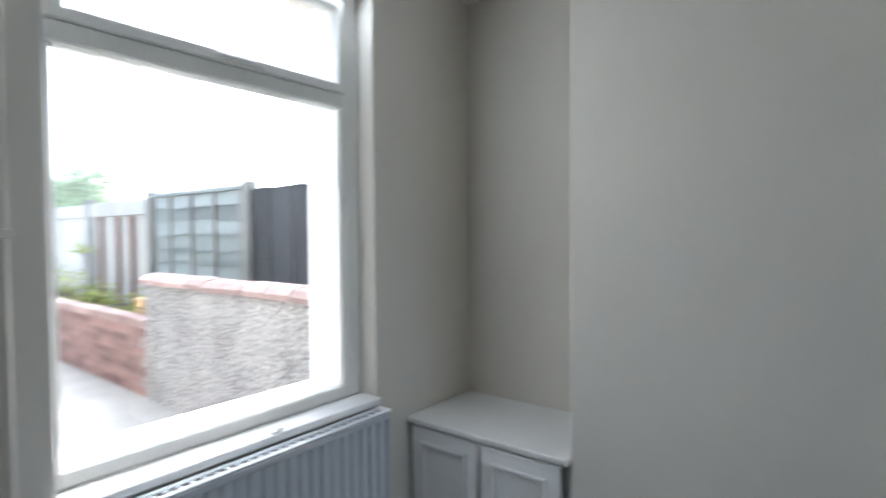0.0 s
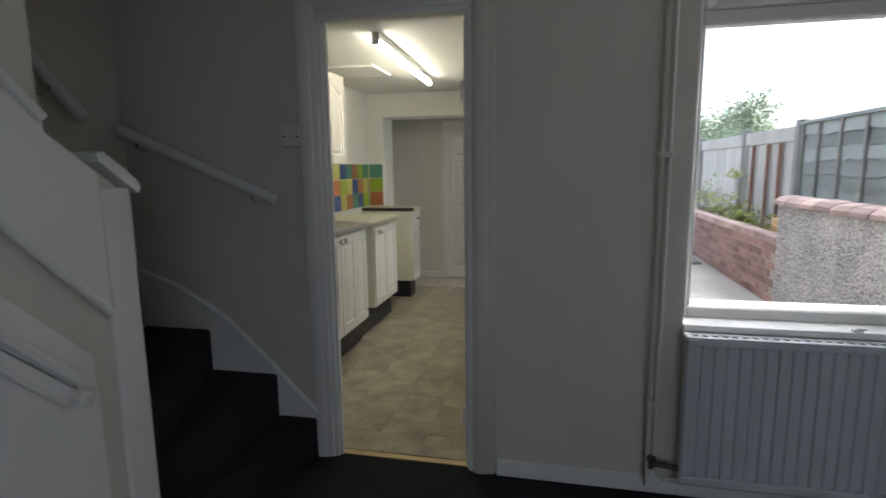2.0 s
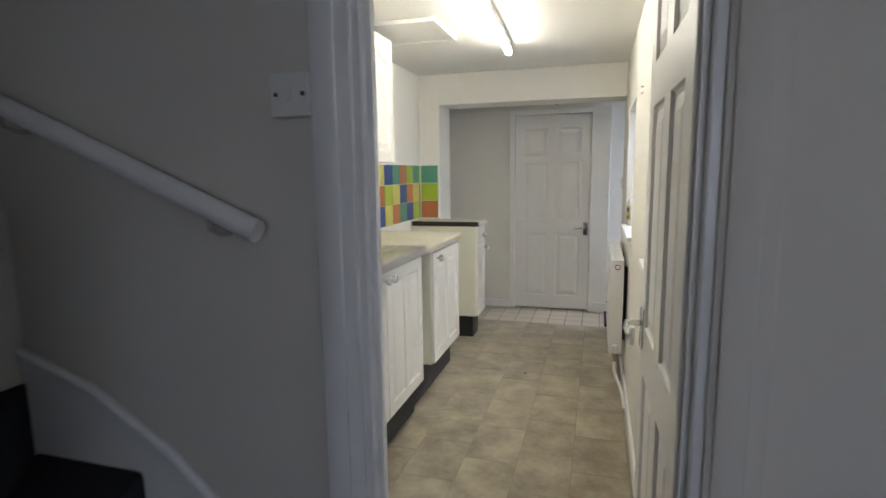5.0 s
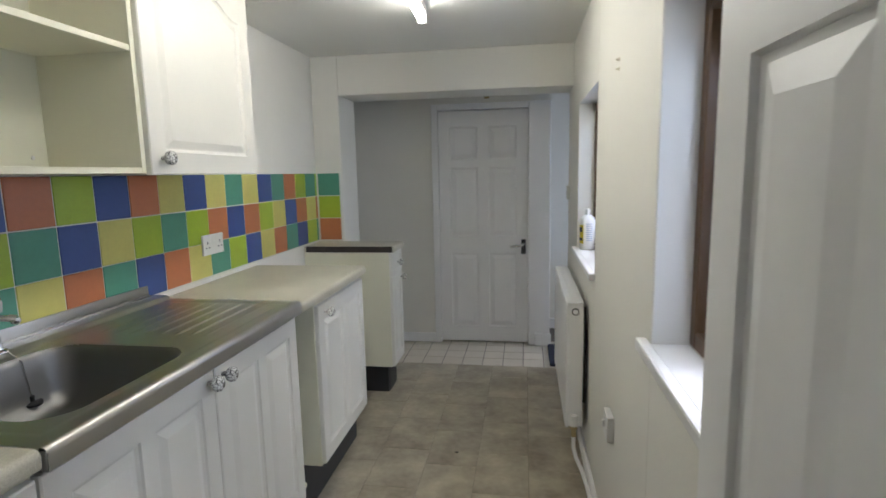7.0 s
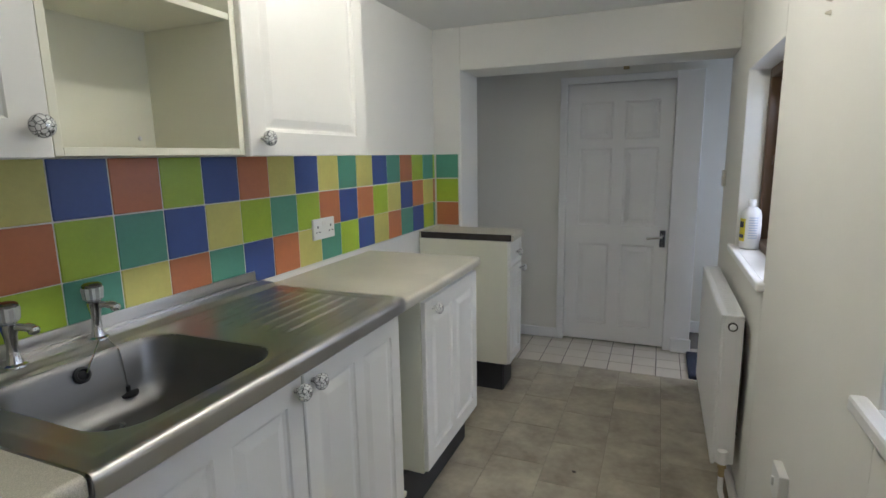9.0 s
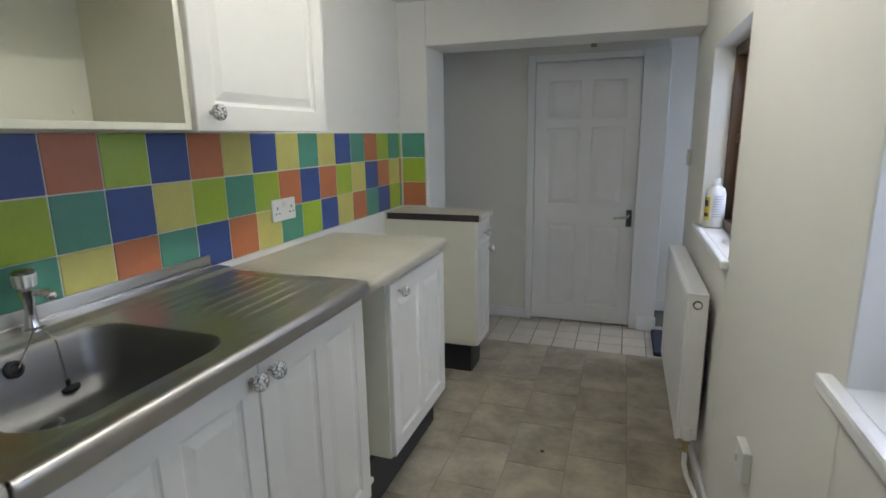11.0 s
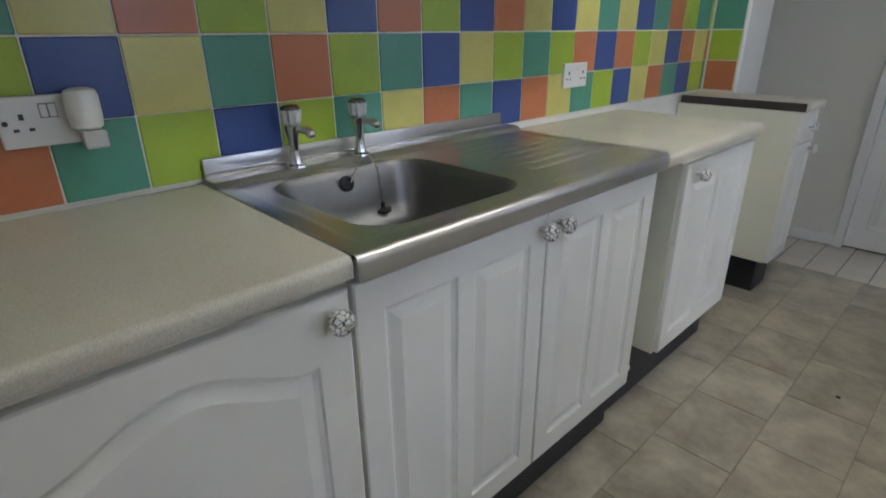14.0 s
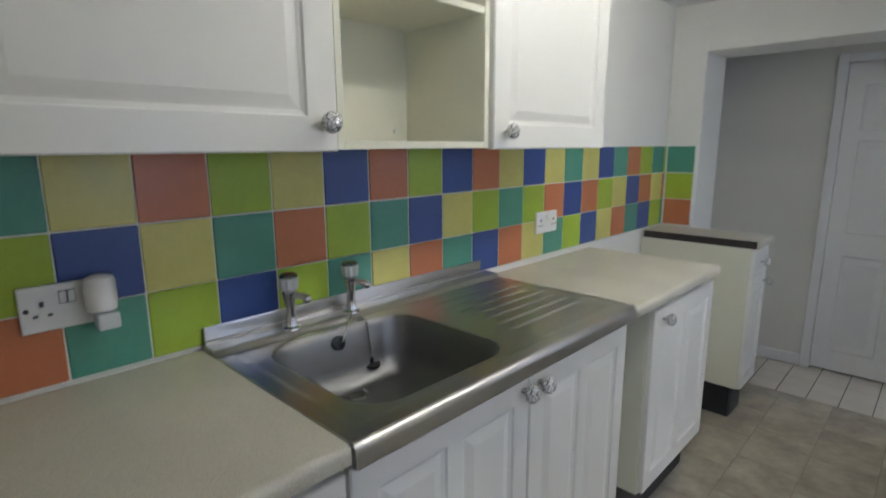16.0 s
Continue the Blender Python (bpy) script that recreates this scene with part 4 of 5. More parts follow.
for y, z in ((3.206, 1.70), (3.204, 1.671)):
    solid("wall_screw", put(lathe([(0.006, 0), (0.005, 0.004), (0.002, 0.012)], 10), Matrix.Translation((RX, y, z)) @ FACE_MX), CREAMW, "small metal screw standing proud of the wall", "screw", kind="", group="wall screws")


# ---------------------------------------------------------------- kitchen light, hatch
light = thing("strip_light", (-1.205, 3.135, CK), "fluorescent strip light on the kitchen ceiling", "ceiling light")
lm = Matrix.Translation((-1.205, 3.135, CK)) @ Euler((0, 0, radians(2.2))).to_matrix().to_4x4()
part("batten", put(box(-0.023, 0.023, -0.765, 0.765, -0.038, 0, 0.003), lm), PLASTIC, light)
for y in (-0.7735, 0.7735):
    part("end_cap", put(box(-0.021, 0.021, y - 0.0085, y + 0.0085, -0.072, -0.004, 0.003), lm), PLASTIC, light)
part("tube", put(sweep([(0, -0.765, -0.056), (0, 0.765, -0.056)], 0.017, 16), lm), TUBE, light, "glowing fluorescent tube", smooth=True)
hatch = thing("ceiling_hatch", (-1.76, 3.44, CK), "white boxed hatch panel on the kitchen ceiling", "hatch", kind="structure")
part("panel", box(-2.0, -1.53, 3.245, 3.63, CK - 0.018, CK, 0.002), CEIL, hatch)
part("frame", join(box(-2.03, -1.50, 3.215, 3.245, CK - 0.022, CK, 0.004), box(-2.03, -1.50, 3.63, 3.66, CK - 0.022, CK, 0.004), box(-1.53, -1.50, 3.245, 3.63, CK - 0.022, CK, 0.004), box(-2.03, -2.0, 3.245, 3.63, CK - 0.022, CK, 0.004)), CEIL, hatch)


# ---------------------------------------------------------------- radiators and pipes
rad = thing("radiator", (-0.55, 4.25, 0.19), "white compact radiator under the far kitchen window", "radiator", group="radiators")
part("front_panel", box(-0.592, -0.578, 3.805, 4.70, 0.19, 0.775, 0.006, 2), RADW, rad)
part("back_panel", box(-0.526, -0.516, 3.815, 4.69, 0.20, 0.765, 0.004), RADW, rad)
part("end_panel", box(-0.58, -0.516, 3.803, 3.809, 0.20, 0.78, 0.002), RADW, rad)
part("end_panel", box(-0.58, -0.516, 4.694, 4.70, 0.20, 0.78, 0.002), RADW, rad)
part("top_grille", join(box(-0.592, -0.516, 3.80, 4.705, 0.776, 0.785, 0.003), *[box(-0.57, -0.535, 3.83 + 0.03 * k, 3.848 + 0.03 * k, 0.7845, 0.7865) for k in range(28)]), RADW, rad)
plug = part("bleed_plug", put(lathe([(0.0165, 0), (0.0165, 0.006), (0.012, 0.008), (0.012, 0.004)], 18), pose(-0.553, 3.803, 0.742, 90, 0, 0)), IRON, rad, "dark ring", smooth=True)
part("bleed_screw", put(lathe([(0.012, 0.003), (0.012, 0.007), (0.005, 0.010), (0.002, 0.010)], 16), pose(-0.553, 3.803, 0.742, 90, 0, 0)), RADW, plug, "white screw head", smooth=True)
for y in (3.95, 4.5):
    part("bracket", box(-0.518, RX, y, y + 0.03, 0.25, 0.72), IRON, rad)
valve = part("valve", put(join(lathe([(0.011, 0), (0.011, 0.035), (0.016, 0.036), (0.016, 0.05), (0.010, 0.052)], 14)), pose(-0.556, 3.776, 0.165)), BRASS, rad, "brass valve", smooth=True)
part("valve_head", put(join(lathe([(0.017, 0.052), (0.021, 0.056), (0.021, 0.09), (0.016, 0.102)], 16), *[box(0.0195 * math.cos(a) - 0.002, 0.0195 * math.cos(a) + 0.002, 0.0195 * math.sin(a) - 0.002, 0.0195 * math.sin(a) + 0.002, 0.066, 0.097) for a in [k * math.pi / 5 for k in range(10)]]), pose(-0.556, 3.776, 0.165)), PLASTIC, valve, "white valve head", smooth=True)
part("pipe", sweep([(-0.556, 3.776, 0.17), (-0.556, 3.774, 0.11), (-0.545, 3.76, 0.07), (-0.525, 3.70, 0.045), (-0.512, 3.60, 0.03), (-0.51, 3.4, 0.028)], 0.0095, 10), RADW, rad, "white painted pipe", smooth=True)

rad = thing("radiator", (0.86, 1.43, 0.1), "white ribbed radiator under the living room window", "radiator", group="radiators")
X0, X1, n = 0.345, 1.378, 23
prof = []
for k in range(n):
    a = X0 + 0.012 + (X1 - X0 - 0.024) * k / n
    s = (X1 - X0 - 0.024) / n
    prof += [(a, 0.0), (a + 0.30 * s, 0.0), (a + 0.42 * s, 0.011), (a + 0.88 * s, 0.011)]
ring = [(u, 1.405 + v) for u, v in prof] + [(X1 - 0.012, 1.405), (X1 - 0.012, 1.42), (X0 + 0.012, 1.42)]
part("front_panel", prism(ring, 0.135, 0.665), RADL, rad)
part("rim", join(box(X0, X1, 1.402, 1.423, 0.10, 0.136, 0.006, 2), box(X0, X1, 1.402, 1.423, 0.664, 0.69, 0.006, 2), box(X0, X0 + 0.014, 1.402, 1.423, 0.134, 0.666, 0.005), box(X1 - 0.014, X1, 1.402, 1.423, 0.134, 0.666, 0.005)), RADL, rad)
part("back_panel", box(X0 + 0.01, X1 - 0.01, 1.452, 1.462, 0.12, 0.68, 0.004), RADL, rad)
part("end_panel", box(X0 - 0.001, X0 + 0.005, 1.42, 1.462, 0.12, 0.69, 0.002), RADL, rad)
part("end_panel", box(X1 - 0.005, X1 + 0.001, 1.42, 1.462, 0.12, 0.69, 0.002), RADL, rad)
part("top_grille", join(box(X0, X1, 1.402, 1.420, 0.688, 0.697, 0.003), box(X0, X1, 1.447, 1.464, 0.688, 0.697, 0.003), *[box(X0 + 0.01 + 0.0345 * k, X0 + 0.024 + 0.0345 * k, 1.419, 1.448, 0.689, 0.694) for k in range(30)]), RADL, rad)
for x in (X0 - 0.006, X1 - 0.016):
    part("corner_cap", box(x, x + 0.022, 1.398, 1.466, 0.682, 0.7, 0.004), PLASTIC, rad, "white plastic corner cap")
for x in (0.55, 1.15):
    part("bracket", box(x, x + 0.03, 1.46, LY, 0.2, 0.62), IRON, rad)
valve = part("valve", put(join(lathe([(0.012, 0), (0.012, 0.03), (0.018, 0.032), (0.018, 0.05), (0.009, 0.052)], 14)), pose(0.245, 1.45, 0.13)), IRON, rad, "dark corroded valve", smooth=True)
part("tail", sweep([(0.245, 1.45, 0.148), (0.30, 1.445, 0.148), (0.348, 1.438, 0.145)], 0.011), IRON, valve, smooth=True)
for x in (0.231, 0.256):
    p = thing("heating_pipe", (x, 1.455, 0.18), "heating pipe painted cream like the wall behind it", "pipe", group="heating pipes")
    part("run", sweep([(x, 1.458, 0.18 if x > 0.24 else 0.05), (x, 1.458, CL)], 0.0085, 10), PLASTER_L, p, smooth=True)
    for z in (0.39, 1.36, 2.1):
        part("clip", box(x - 0.013, x + 0.013, 1.446, LY, z, z + 0.022, 0.002), PLASTER_L, p, "painted pipe clip")
p = thing("heating_pipe", (0.8, 1.46, 0.06), "white painted heating pipe along the skirting", "pipe", group="heating pipes")
part("run", sweep([(0.245, 1.455, 0.14), (0.25, 1.455, 0.10), (0.28, 1.458, 0.07), (0.34, 1.46, 0.06), (1.5, 1.46, 0.055)], 0.0085, 10), RADW, p, smooth=True)


# ---------------------------------------------------------------- bottle
bt = thing("cleaner_bottle", (-0.435, 4.36, K2[2]), "white plastic cleaner bottle with yellow label on the sill", "bottle")
BX, BY = -0.443, 4.36
part("body", put(lathe([(0.036, 0), (0.041, 0.006), (0.041, 0.15), (0.034, 0.172), (0.018, 0.186)], 24), pose(BX, BY, K2[2])), PLASTIC, bt, smooth=True)
part("cap", put(lathe([(0.015, 0.184), (0.0155, 0.188), (0.0145, 0.214), (0.012, 0.217), (0.003, 0.2175)], 16), pose(BX, BY, K2[2])), PLASTIC, bt, smooth=True)


def wrap(a0, a1, z0, z1, r=0.0416):
    bm = bmesh.new()
    cols = [[bm.verts.new((r * math.cos(radians(a)), r * math.sin(radians(a)), z)) for z in (z0, z1)] for a in np.linspace(a0, a1, 9)]
    for a, b in zip(cols, cols[1:]):
        bm.faces.new((a[0], b[0], b[1], a[1]))
    return put(bm, pose(BX, BY, K2[2]))


part("label", wrap(175, 232, 0.035, 0.135), YELLOW, bt, "yellow front label")
part("label_print", wrap(180, 226, 0.05, 0.066, 0.0419), INK, bt, "dark print bar")
part("label_print", wrap(184, 222, 0.095, 0.122, 0.0419), INK, bt, "dark print bar")
part("back_label_print", join(*[wrap(252, 300, 0.05 + 0.011 * k, 0.0545 + 0.011 * k, 0.0417) for k in range(9)]), surf("label_grey_print", (0.42, 0.46, 0.55), 0.5, 0.05, 40, 8, 0.0), bt, "grey lines of small print")
solid("doormat", join(box(-0.60, 0.1, 5.08, 5.50, -0.004, 0.03, 0.008)), NAVY, "dark navy doormat on the lobby tiles", "doormat", kind="")
solid("floor_scrap", box(-1.115, -1.10, 3.86, 3.868, 0.0, 0.004), CHIP, "small dark scrap on the vinyl", "debris", kind="")


# ---------------------------------------------------------------- stairs
PIV = (-1.41, 0.672)
RING = [(-1.211, LY - 0.001), (-1.407, LY - 0.001), (-1.75, LY - 0.001), (-2.12, LY - 0.001), (-2.12, 1.12), (-2.12, 0.78)]
TOPS = [0.188, 0.39, 0.588, 0.785, 0.98]
stairs = thing("staircase", (-1.8, 0.9, 0), "boxed winding staircase covered in black carpet", "staircase", kind="structure")


def stair_block(outline, z0, z1):
    bm = prism(outline, z0, z1)
    top = [e for e in bm.edges if all(v.co.z > z1 - 1e-4 for v in e.verts)]
    bmesh.ops.bevel(bm, geom=top, offset=0.014, segments=2, affect="EDGES", profile=0.5)
    return bm


for k, z in enumerate(TOPS):
    a, b = RING[k], RING[k + 1]
    part("step", stair_block([PIV, a, b], 0.0 if k == 0 else TOPS[k] - 0.30, z), CARPET, stairs, smooth=True)
z = TOPS[-1]
for k in range(9):
    z += 0.195
    y1 = 0.78 - 0.21 * k if k else 0.78
    y0 = 0.78 - 0.21 * (k + 1)
    part("step", stair_block([(-2.12, y0), (-1.457, y0), (-1.457, y1 if k else 0.672), (-2.12, y1)], z - 0.30, z), CARPET, stairs, smooth=True)

# curved string on the wall behind the steps
line = [(-1.20, 0.205), (-1.319, 0.318), (-1.489, 0.497), (-1.664, 0.653), (-1.879, 0.783), (-2.119, 0.866)]
curve = []
for a, b in zip(line, line[1:]):
    curve += [(a[0] + (b[0] - a[0]) * s / 3, a[1] + (b[1] - a[1]) * s / 3) for s in range(3)]
curve.append(line[-1])
part("wall_string", put(prism([(-2.119, 0.0), (-1.20, 0.0)] + curve, 0.0, 0.016), Matrix.Translation((0, LY, 0)) @ FACE_MY), GLOSS, stairs, "white gloss curved wall string")
part("string_capping", sweep([(u, LY - 0.014, v + 0.004) for u, v in curve], 0.013, 8), GLOSS, stairs, smooth=True)

SX = -1.375
solid("wall_stair_side", put(prism([(-2.6, 0), (0.70, 0), (0.70, 1.27), (0.59, 1.35), (0.462, 1.44), (0.462, 4.1), (-2.6, 4.1)], -0.08, 0.0), Matrix.Translation((SX, -0.03, 0)) @ FACE_X), PLASTER_L, "cream painted side wall of the boxed stairs", "wall")
side = thing("stair_panelling", (SX, 0.5, 0.9), "white gloss string board, newel and mouldings on the stair side", "panelling", kind="structure")
part("string_board", put(prism([(0.602, 0.936), (0.602, 1.33), (0.462, 1.432), (0.462, 1.455), (-1.6, 3.515), (-1.6, 3.2)], 0.0005, 0.010), Matrix.Translation((SX, -0.03, 0)) @ FACE_X), GLOSS, side)
part("newel", put(box(0.602, 0.704, 0, 1.288, -0.085, 0.014, 0.006, 2), Matrix.Translation((SX, -0.03, 0)) @ FACE_X), GLOSS, side)
part("newel_cap", put(prism([(0.586, 1.345), (0.712, 1.255), (0.722, 1.270), (0.714, 1.292), (0.600, 1.374), (0.578, 1.368)], -0.095, 0.024), Matrix.Translation((SX, -0.016, 0.016)) @ FACE_X), GLOSS, side, "rounded cap")
part("upper_moulding", sweep([(SX + 0.014, 0.427, 1.464), (SX + 0.014, -1.53, 3.41)], 0.014, 8), GLOSS, side, smooth=True)
part("lower_moulding", sweep([(SX + 0.012, 0.572, 0.936), (SX + 0.012, -1.53, 3.165)], 0.013, 8), GLOSS, side, smooth=True)

cd = thing("door_understairs", (SX, 0.2, 0), "white understairs cupboard door with a sloping head", "door", kind="structure")
part("frame", join(put(prism([(0.452, 0.845), (0.52, 0.845), (0.53, 0.0), (0.472, 0.0), (0.462, 0.79)], 0.0005, 0.016), Matrix.Translation((SX, -0.03, 0)) @ FACE_X),
                   put(prism([(0.452, 0.785), (0.52, 0.845), (-0.62, 1.99), (-0.62, 1.84)], 0.0005, 0.0155), Matrix.Translation((SX, -0.03, 0)) @ FACE_X)), GLOSS, cd)
part("leaf", put(prism([(-0.6, 0.01), (0.468, 0.01), (0.458, 0.772), (-0.6, 1.805)], 0.0005, 0.022), Matrix.Translation((SX, -0.03, 0)) @ FACE_X), GLOSS, cd)
part("head_moulding", sweep([(SX + 0.026, 0.422, 0.806), (SX + 0.026, -0.63, 1.88)], 0.016, 8), GLOSS, cd, smooth=True)
part("leaf_bead", sweep([(SX + 0.024, 0.386, 0.752), (SX + 0.024, -0.62, 1.79)], 0.008, 8), GLOSS, cd, smooth=True)
part("latch", put(join(lathe([(0.008, 0), (0.008, 0.03), (0.02, 0.033), (0.022, 0.045), (0.012, 0.052)], 16), box(-0.012, 0.03, -0.012, 0.012, 0.0, 0.008, 0.002)), Matrix.Translation((SX + 0.021, 0.412, 0.760)) @ FACE_X), PLASTIC, cd, "white turn latch", smooth=True)


def handrail(a, b, wall, label):
    h = thing("handrail", tuple((Vector(a) + Vector(b)) / 2), label, "handrail", group="stair handrails")
    part("rail", sweep([Vector(a).lerp(Vector(b), s) for s in (0, 0.02, 0.5, 0.98, 1)], 0.024, 14), GLOSS, h, smooth=True)
    for s in (0.12, 0.85):
        p = Vector(a).lerp(Vector(b), s)
        q = Vector(wall(p))
        part("bracket", join(sweep([p - Vector((0, 0, 0.02)), p - Vector((0, 0, 0.045)), (q + p) / 2 - Vector((0, 0, 0.06)), q - Vector((0, 0, 0.06))], 0.006, 8)), CHROME, h, "metal bracket", smooth=True)


handrail((-2.10, LY - 0.06, 1.525), (-1.335, LY - 0.06, 1.203), lambda p: (p.x, LY, p.z), "white painted mop-stick handrail by the doorway")
handrail((-2.06, 1.22, 1.56), (-2.06, 0.1, 2.70), lambda p: (WX, p.y, p.z), "dark varnished handrail up the stairwell")

# ---------------------------------------------------------------- alcove cupboard
cup = thing("alcove_cupboard", (1.8, 1.14, 0), "low white built-in cupboard with two panelled doors", "cupboard")
part("top", box(1.573, 2.028, 0.778, LY - 0.002, 0.575, 0.598, 0.005, 2), GLOSS, cup)
part("face_frame", join(box(1.622, 1.637, 0.778, 0.805, 0.0, 0.575), box(1.622, 1.637, 1.125, 1.16, 0.0, 0.575), box(1.622, 1.637, 1.47, LY - 0.002, 0.0, 0.575), box(1.597, 1.637, 0.805, 1.47, 0.0, 0.082), box(1.597, 1.637, 0.805, 1.47, 0.563, 0.575)), GLOSS, cup)
for y in (1.132, 1.474):
    m = Matrix.Translation((1.583, y, 0.085)) @ FACE_MX
    w = 0.325
    d = part("door", put(panel_door(w, 0.475, 0.016, [rect(0.05, w - 0.05, 0.05, 0.425)], [(0.004, -0.008), (0.014, -0.008), (0.022, 0.004)]), m), GLOSS, cup)

# ---------------------------------------------------------------- yard
GZ = 0.16
gb = bmesh.new()
for x0, x1, y0, y1 in ((-0.22, 0.62, 1.86, 4.88), (0.62, 60, 1.86, 6.27), (-60, 60, 6.27, 80), (2.15, 60, -60, 1.86), (-60, -2.7, -60, 6.27), (-2.7, 2.15, -60, -2.72)):
    gb.faces.new([gb.verts.new(p) for p in ((x0, y0, GZ), (x1, y0, GZ), (x1, y1, GZ), (x0, y1, GZ))])
solid("ground", gb, CONC, "worn pale concrete yard", "ground")
solid("yard_drain_cover", box(1.15, 1.55, 6.0, 6.5, GZ, GZ + 0.035, 0.006), POST, "grey drain cover in the yard", "drain cover", kind="")
solid("garden_bed_soil", box(1.72, 2.38, 4.12, 10.2, GZ - 0.02, 0.60, 0.02), SOIL, "raised garden bed of dark soil", "soil", kind="structure")
solid("wall_yard_rendered", box(1.62, 1.80, 1.86, 4.12, GZ - 0.02, 1.01, 0.01), DASH, "grey pebble-dashed yard wall", "wall")
wall_brick = solid("wall_yard_brick", box(1.632, 1.72, 4.12, 10.0, GZ - 0.02, 0.67), MORTAR, "low red brick garden wall with recessed joints", "wall")
coping_wall = bpy.data.objects["wall_yard_rendered"]

fence = thing("fence", (2.4, 6, 0.5), "weathered timber fence of mixed panels along the garden", "fence", kind="structure")
for y in (4.0, 5.81, 7.52, 9.83):
    part("post", box(2.36, 2.46, y - 0.05, y + 0.05, 0.3, 1.80, 0.006), POST, fence)
# waney-edge panel
random.seed(4)
for k in range(9):
    z0 = 0.55 + 0.134 * k
    bm = bmesh.new()
    rows = []
    low = 0.0
    for j in range(25):
        y = 4.05 + 1.71 * j / 24
        low = 0.7 * low + random.uniform(-0.012, 0.012)
        rows.append([bm.verts.new(p) for p in ((2.392, y, z0 + low), (2.404, y, z0 + low), (2.424, y, z0 + 0.16), (2.412, y, z0 + 0.16))])
    for p, q in zip(rows, rows[1:]):
        for j in range(4):
            bm.faces.new((p[j], q[j], q[(j + 1) % 4], p[(j + 1) % 4]))
    bm.faces.new(rows[0])
    bm.faces.new(rows[-1][::-1])
    bmesh.ops.recalc_face_normals(bm, faces=bm.faces)
    part("slat", bm, FENCE_G, fence)
for y in (4.09, 4.52, 4.94, 5.36, 5.72):
    part("batten", box(2.374, 2.394, y - 0.018, y + 0.018, 0.5, 1.74, 0.003), POST, fence, "dark grey batten")
part("capping", box(2.37, 2.43, 4.05, 5.76, 1.74, 1.765, 0.004), FENCE_G, fence)
# black boards by the house
for k in range(14):
    y = 1.98 + 0.143 * k
    part("board", box(2.40 + 0.006 * (k % 2), 2.42 + 0.006 * (k % 2), y, y + 0.138, 0.2, 1.74 - 0.004 * (k % 3), 0.003), FENCE_K, fence, "black stained board")
# pale boards further on
y = 5.87
while y < 9.75:
    w = random.uniform(0.16, 0.34)
    if not (7.46 < y + w and y < 7.58):
        part("board", box(2.42, 2.44, y, min(y + w - 0.012, 9.77), 0.5, 1.60 + random.uniform(-0.02, 0.01), 0.003), FENCE_W, fence, "pale weathered board")
    y += w
for y0, y1 in ((5.87, 7.46), (7.58, 9.77)):
    part("rail", box(2.385, 2.42, y0, y1, 1.58, 1.74, 0.004), FENCE_W, fence, "pale weathered rail")
for y in (6.25, 6.62, 7.12):
    part("strut", box(2.37, 2.40, y, y + 0.045, 0.5, 1.57, 0.003), RUST, fence, "red-brown upright")
for k in range(7):
    part("board", box(2.40, 2.425, 9.90 + 0.17 * k, 10.06 + 0.17 * k, 0.4, 1.52, 0.003), RUST, fence, "red-brown board")
solid("wooden_planter", join(*[box(1.78, 2.02, 4.35, 4.70, 0.60 + 0.085 * k, 0.675 + 0.085 * k, 0.006) for k in range(3)]), PINE, "small stacked softwood planter in the bed", "planter", kind="")


def leaves(count, place, size, seed):
    """Loose leaf blades, bent along the middle, at places given by a function of a random source."""
    rnd = random.Random(seed)
    bm = bmesh.new()
    for _ in range(count):
        c = Vector(place(rnd))
        s = size * rnd.uniform(0.6, 1.3)
        q = Euler((rnd.uniform(-1.1, 1.1), rnd.uniform(-1.1, 1.1), rnd.uniform(0, 6.28))).to_matrix()
        p = [c + q @ Vector(v) for v in ((-s, 0, 0), (0, -0.42 * s, 0.12 * s), (s, 0, 0), (0, 0.42 * s, 0.12 * s))]
        v = [bm.verts.new(x) for x in p]
        bm.faces.new((v[0], v[1], v[2]))
        bm.faces.new((v[0], v[2], v[3]))
    return bm


def tree(name, base, height, spread, seed, count, label):
    rnd = random.Random(seed)
    t = thing(name, base, label, "tree", kind="")
    x, y, z = base
    limbs = []
    tips = []
    trunk = [(x, y, z), (x + 0.05, y, z + 0.25 * height), (x - 0.04, y + 0.05, z + 0.5 * height), (x, y, z + 0.75 * height)]
    for k in range(16):
        a, up = rnd.uniform(0, 6.28), rnd.uniform(0.35, 0.75)
        r = spread * rnd.uniform(0.45, 1.0) * (1.15 - 0.5 * abs(up - 0.5))
        s = Vector((x, y, z + up * height))
        e = s + Vector((r * math.cos(a), r * math.sin(a), rnd.uniform(0.1, 0.38) * height))
        limbs.append(sweep([s, s.lerp(e, 0.5) + Vector((0, 0, 0.03 * height)), e], 0.012 * height * 0.5, 5))
        tips += [e, s.lerp(e, 0.6), s.lerp(e, 0.8)]
    tb = bmesh.new()
    part("trunk", join(tb, *[sweep(trunk[k:k + 2], 0.03 * height * (1 - 0.28 * k), 8) for k in range(3)]), BARK, t)
    part("limbs", join(*limbs), BARK, t)

    def place(r):
        tip = r.choice(tips)
        return tip + Vector((r.gauss(0, 0.30), r.gauss(0, 0.30), r.gauss(0, 0.22))) * spread * 0.8

    part("crown", leaves(count, place, 0.06, seed + 1), LEAF, t)
    return t


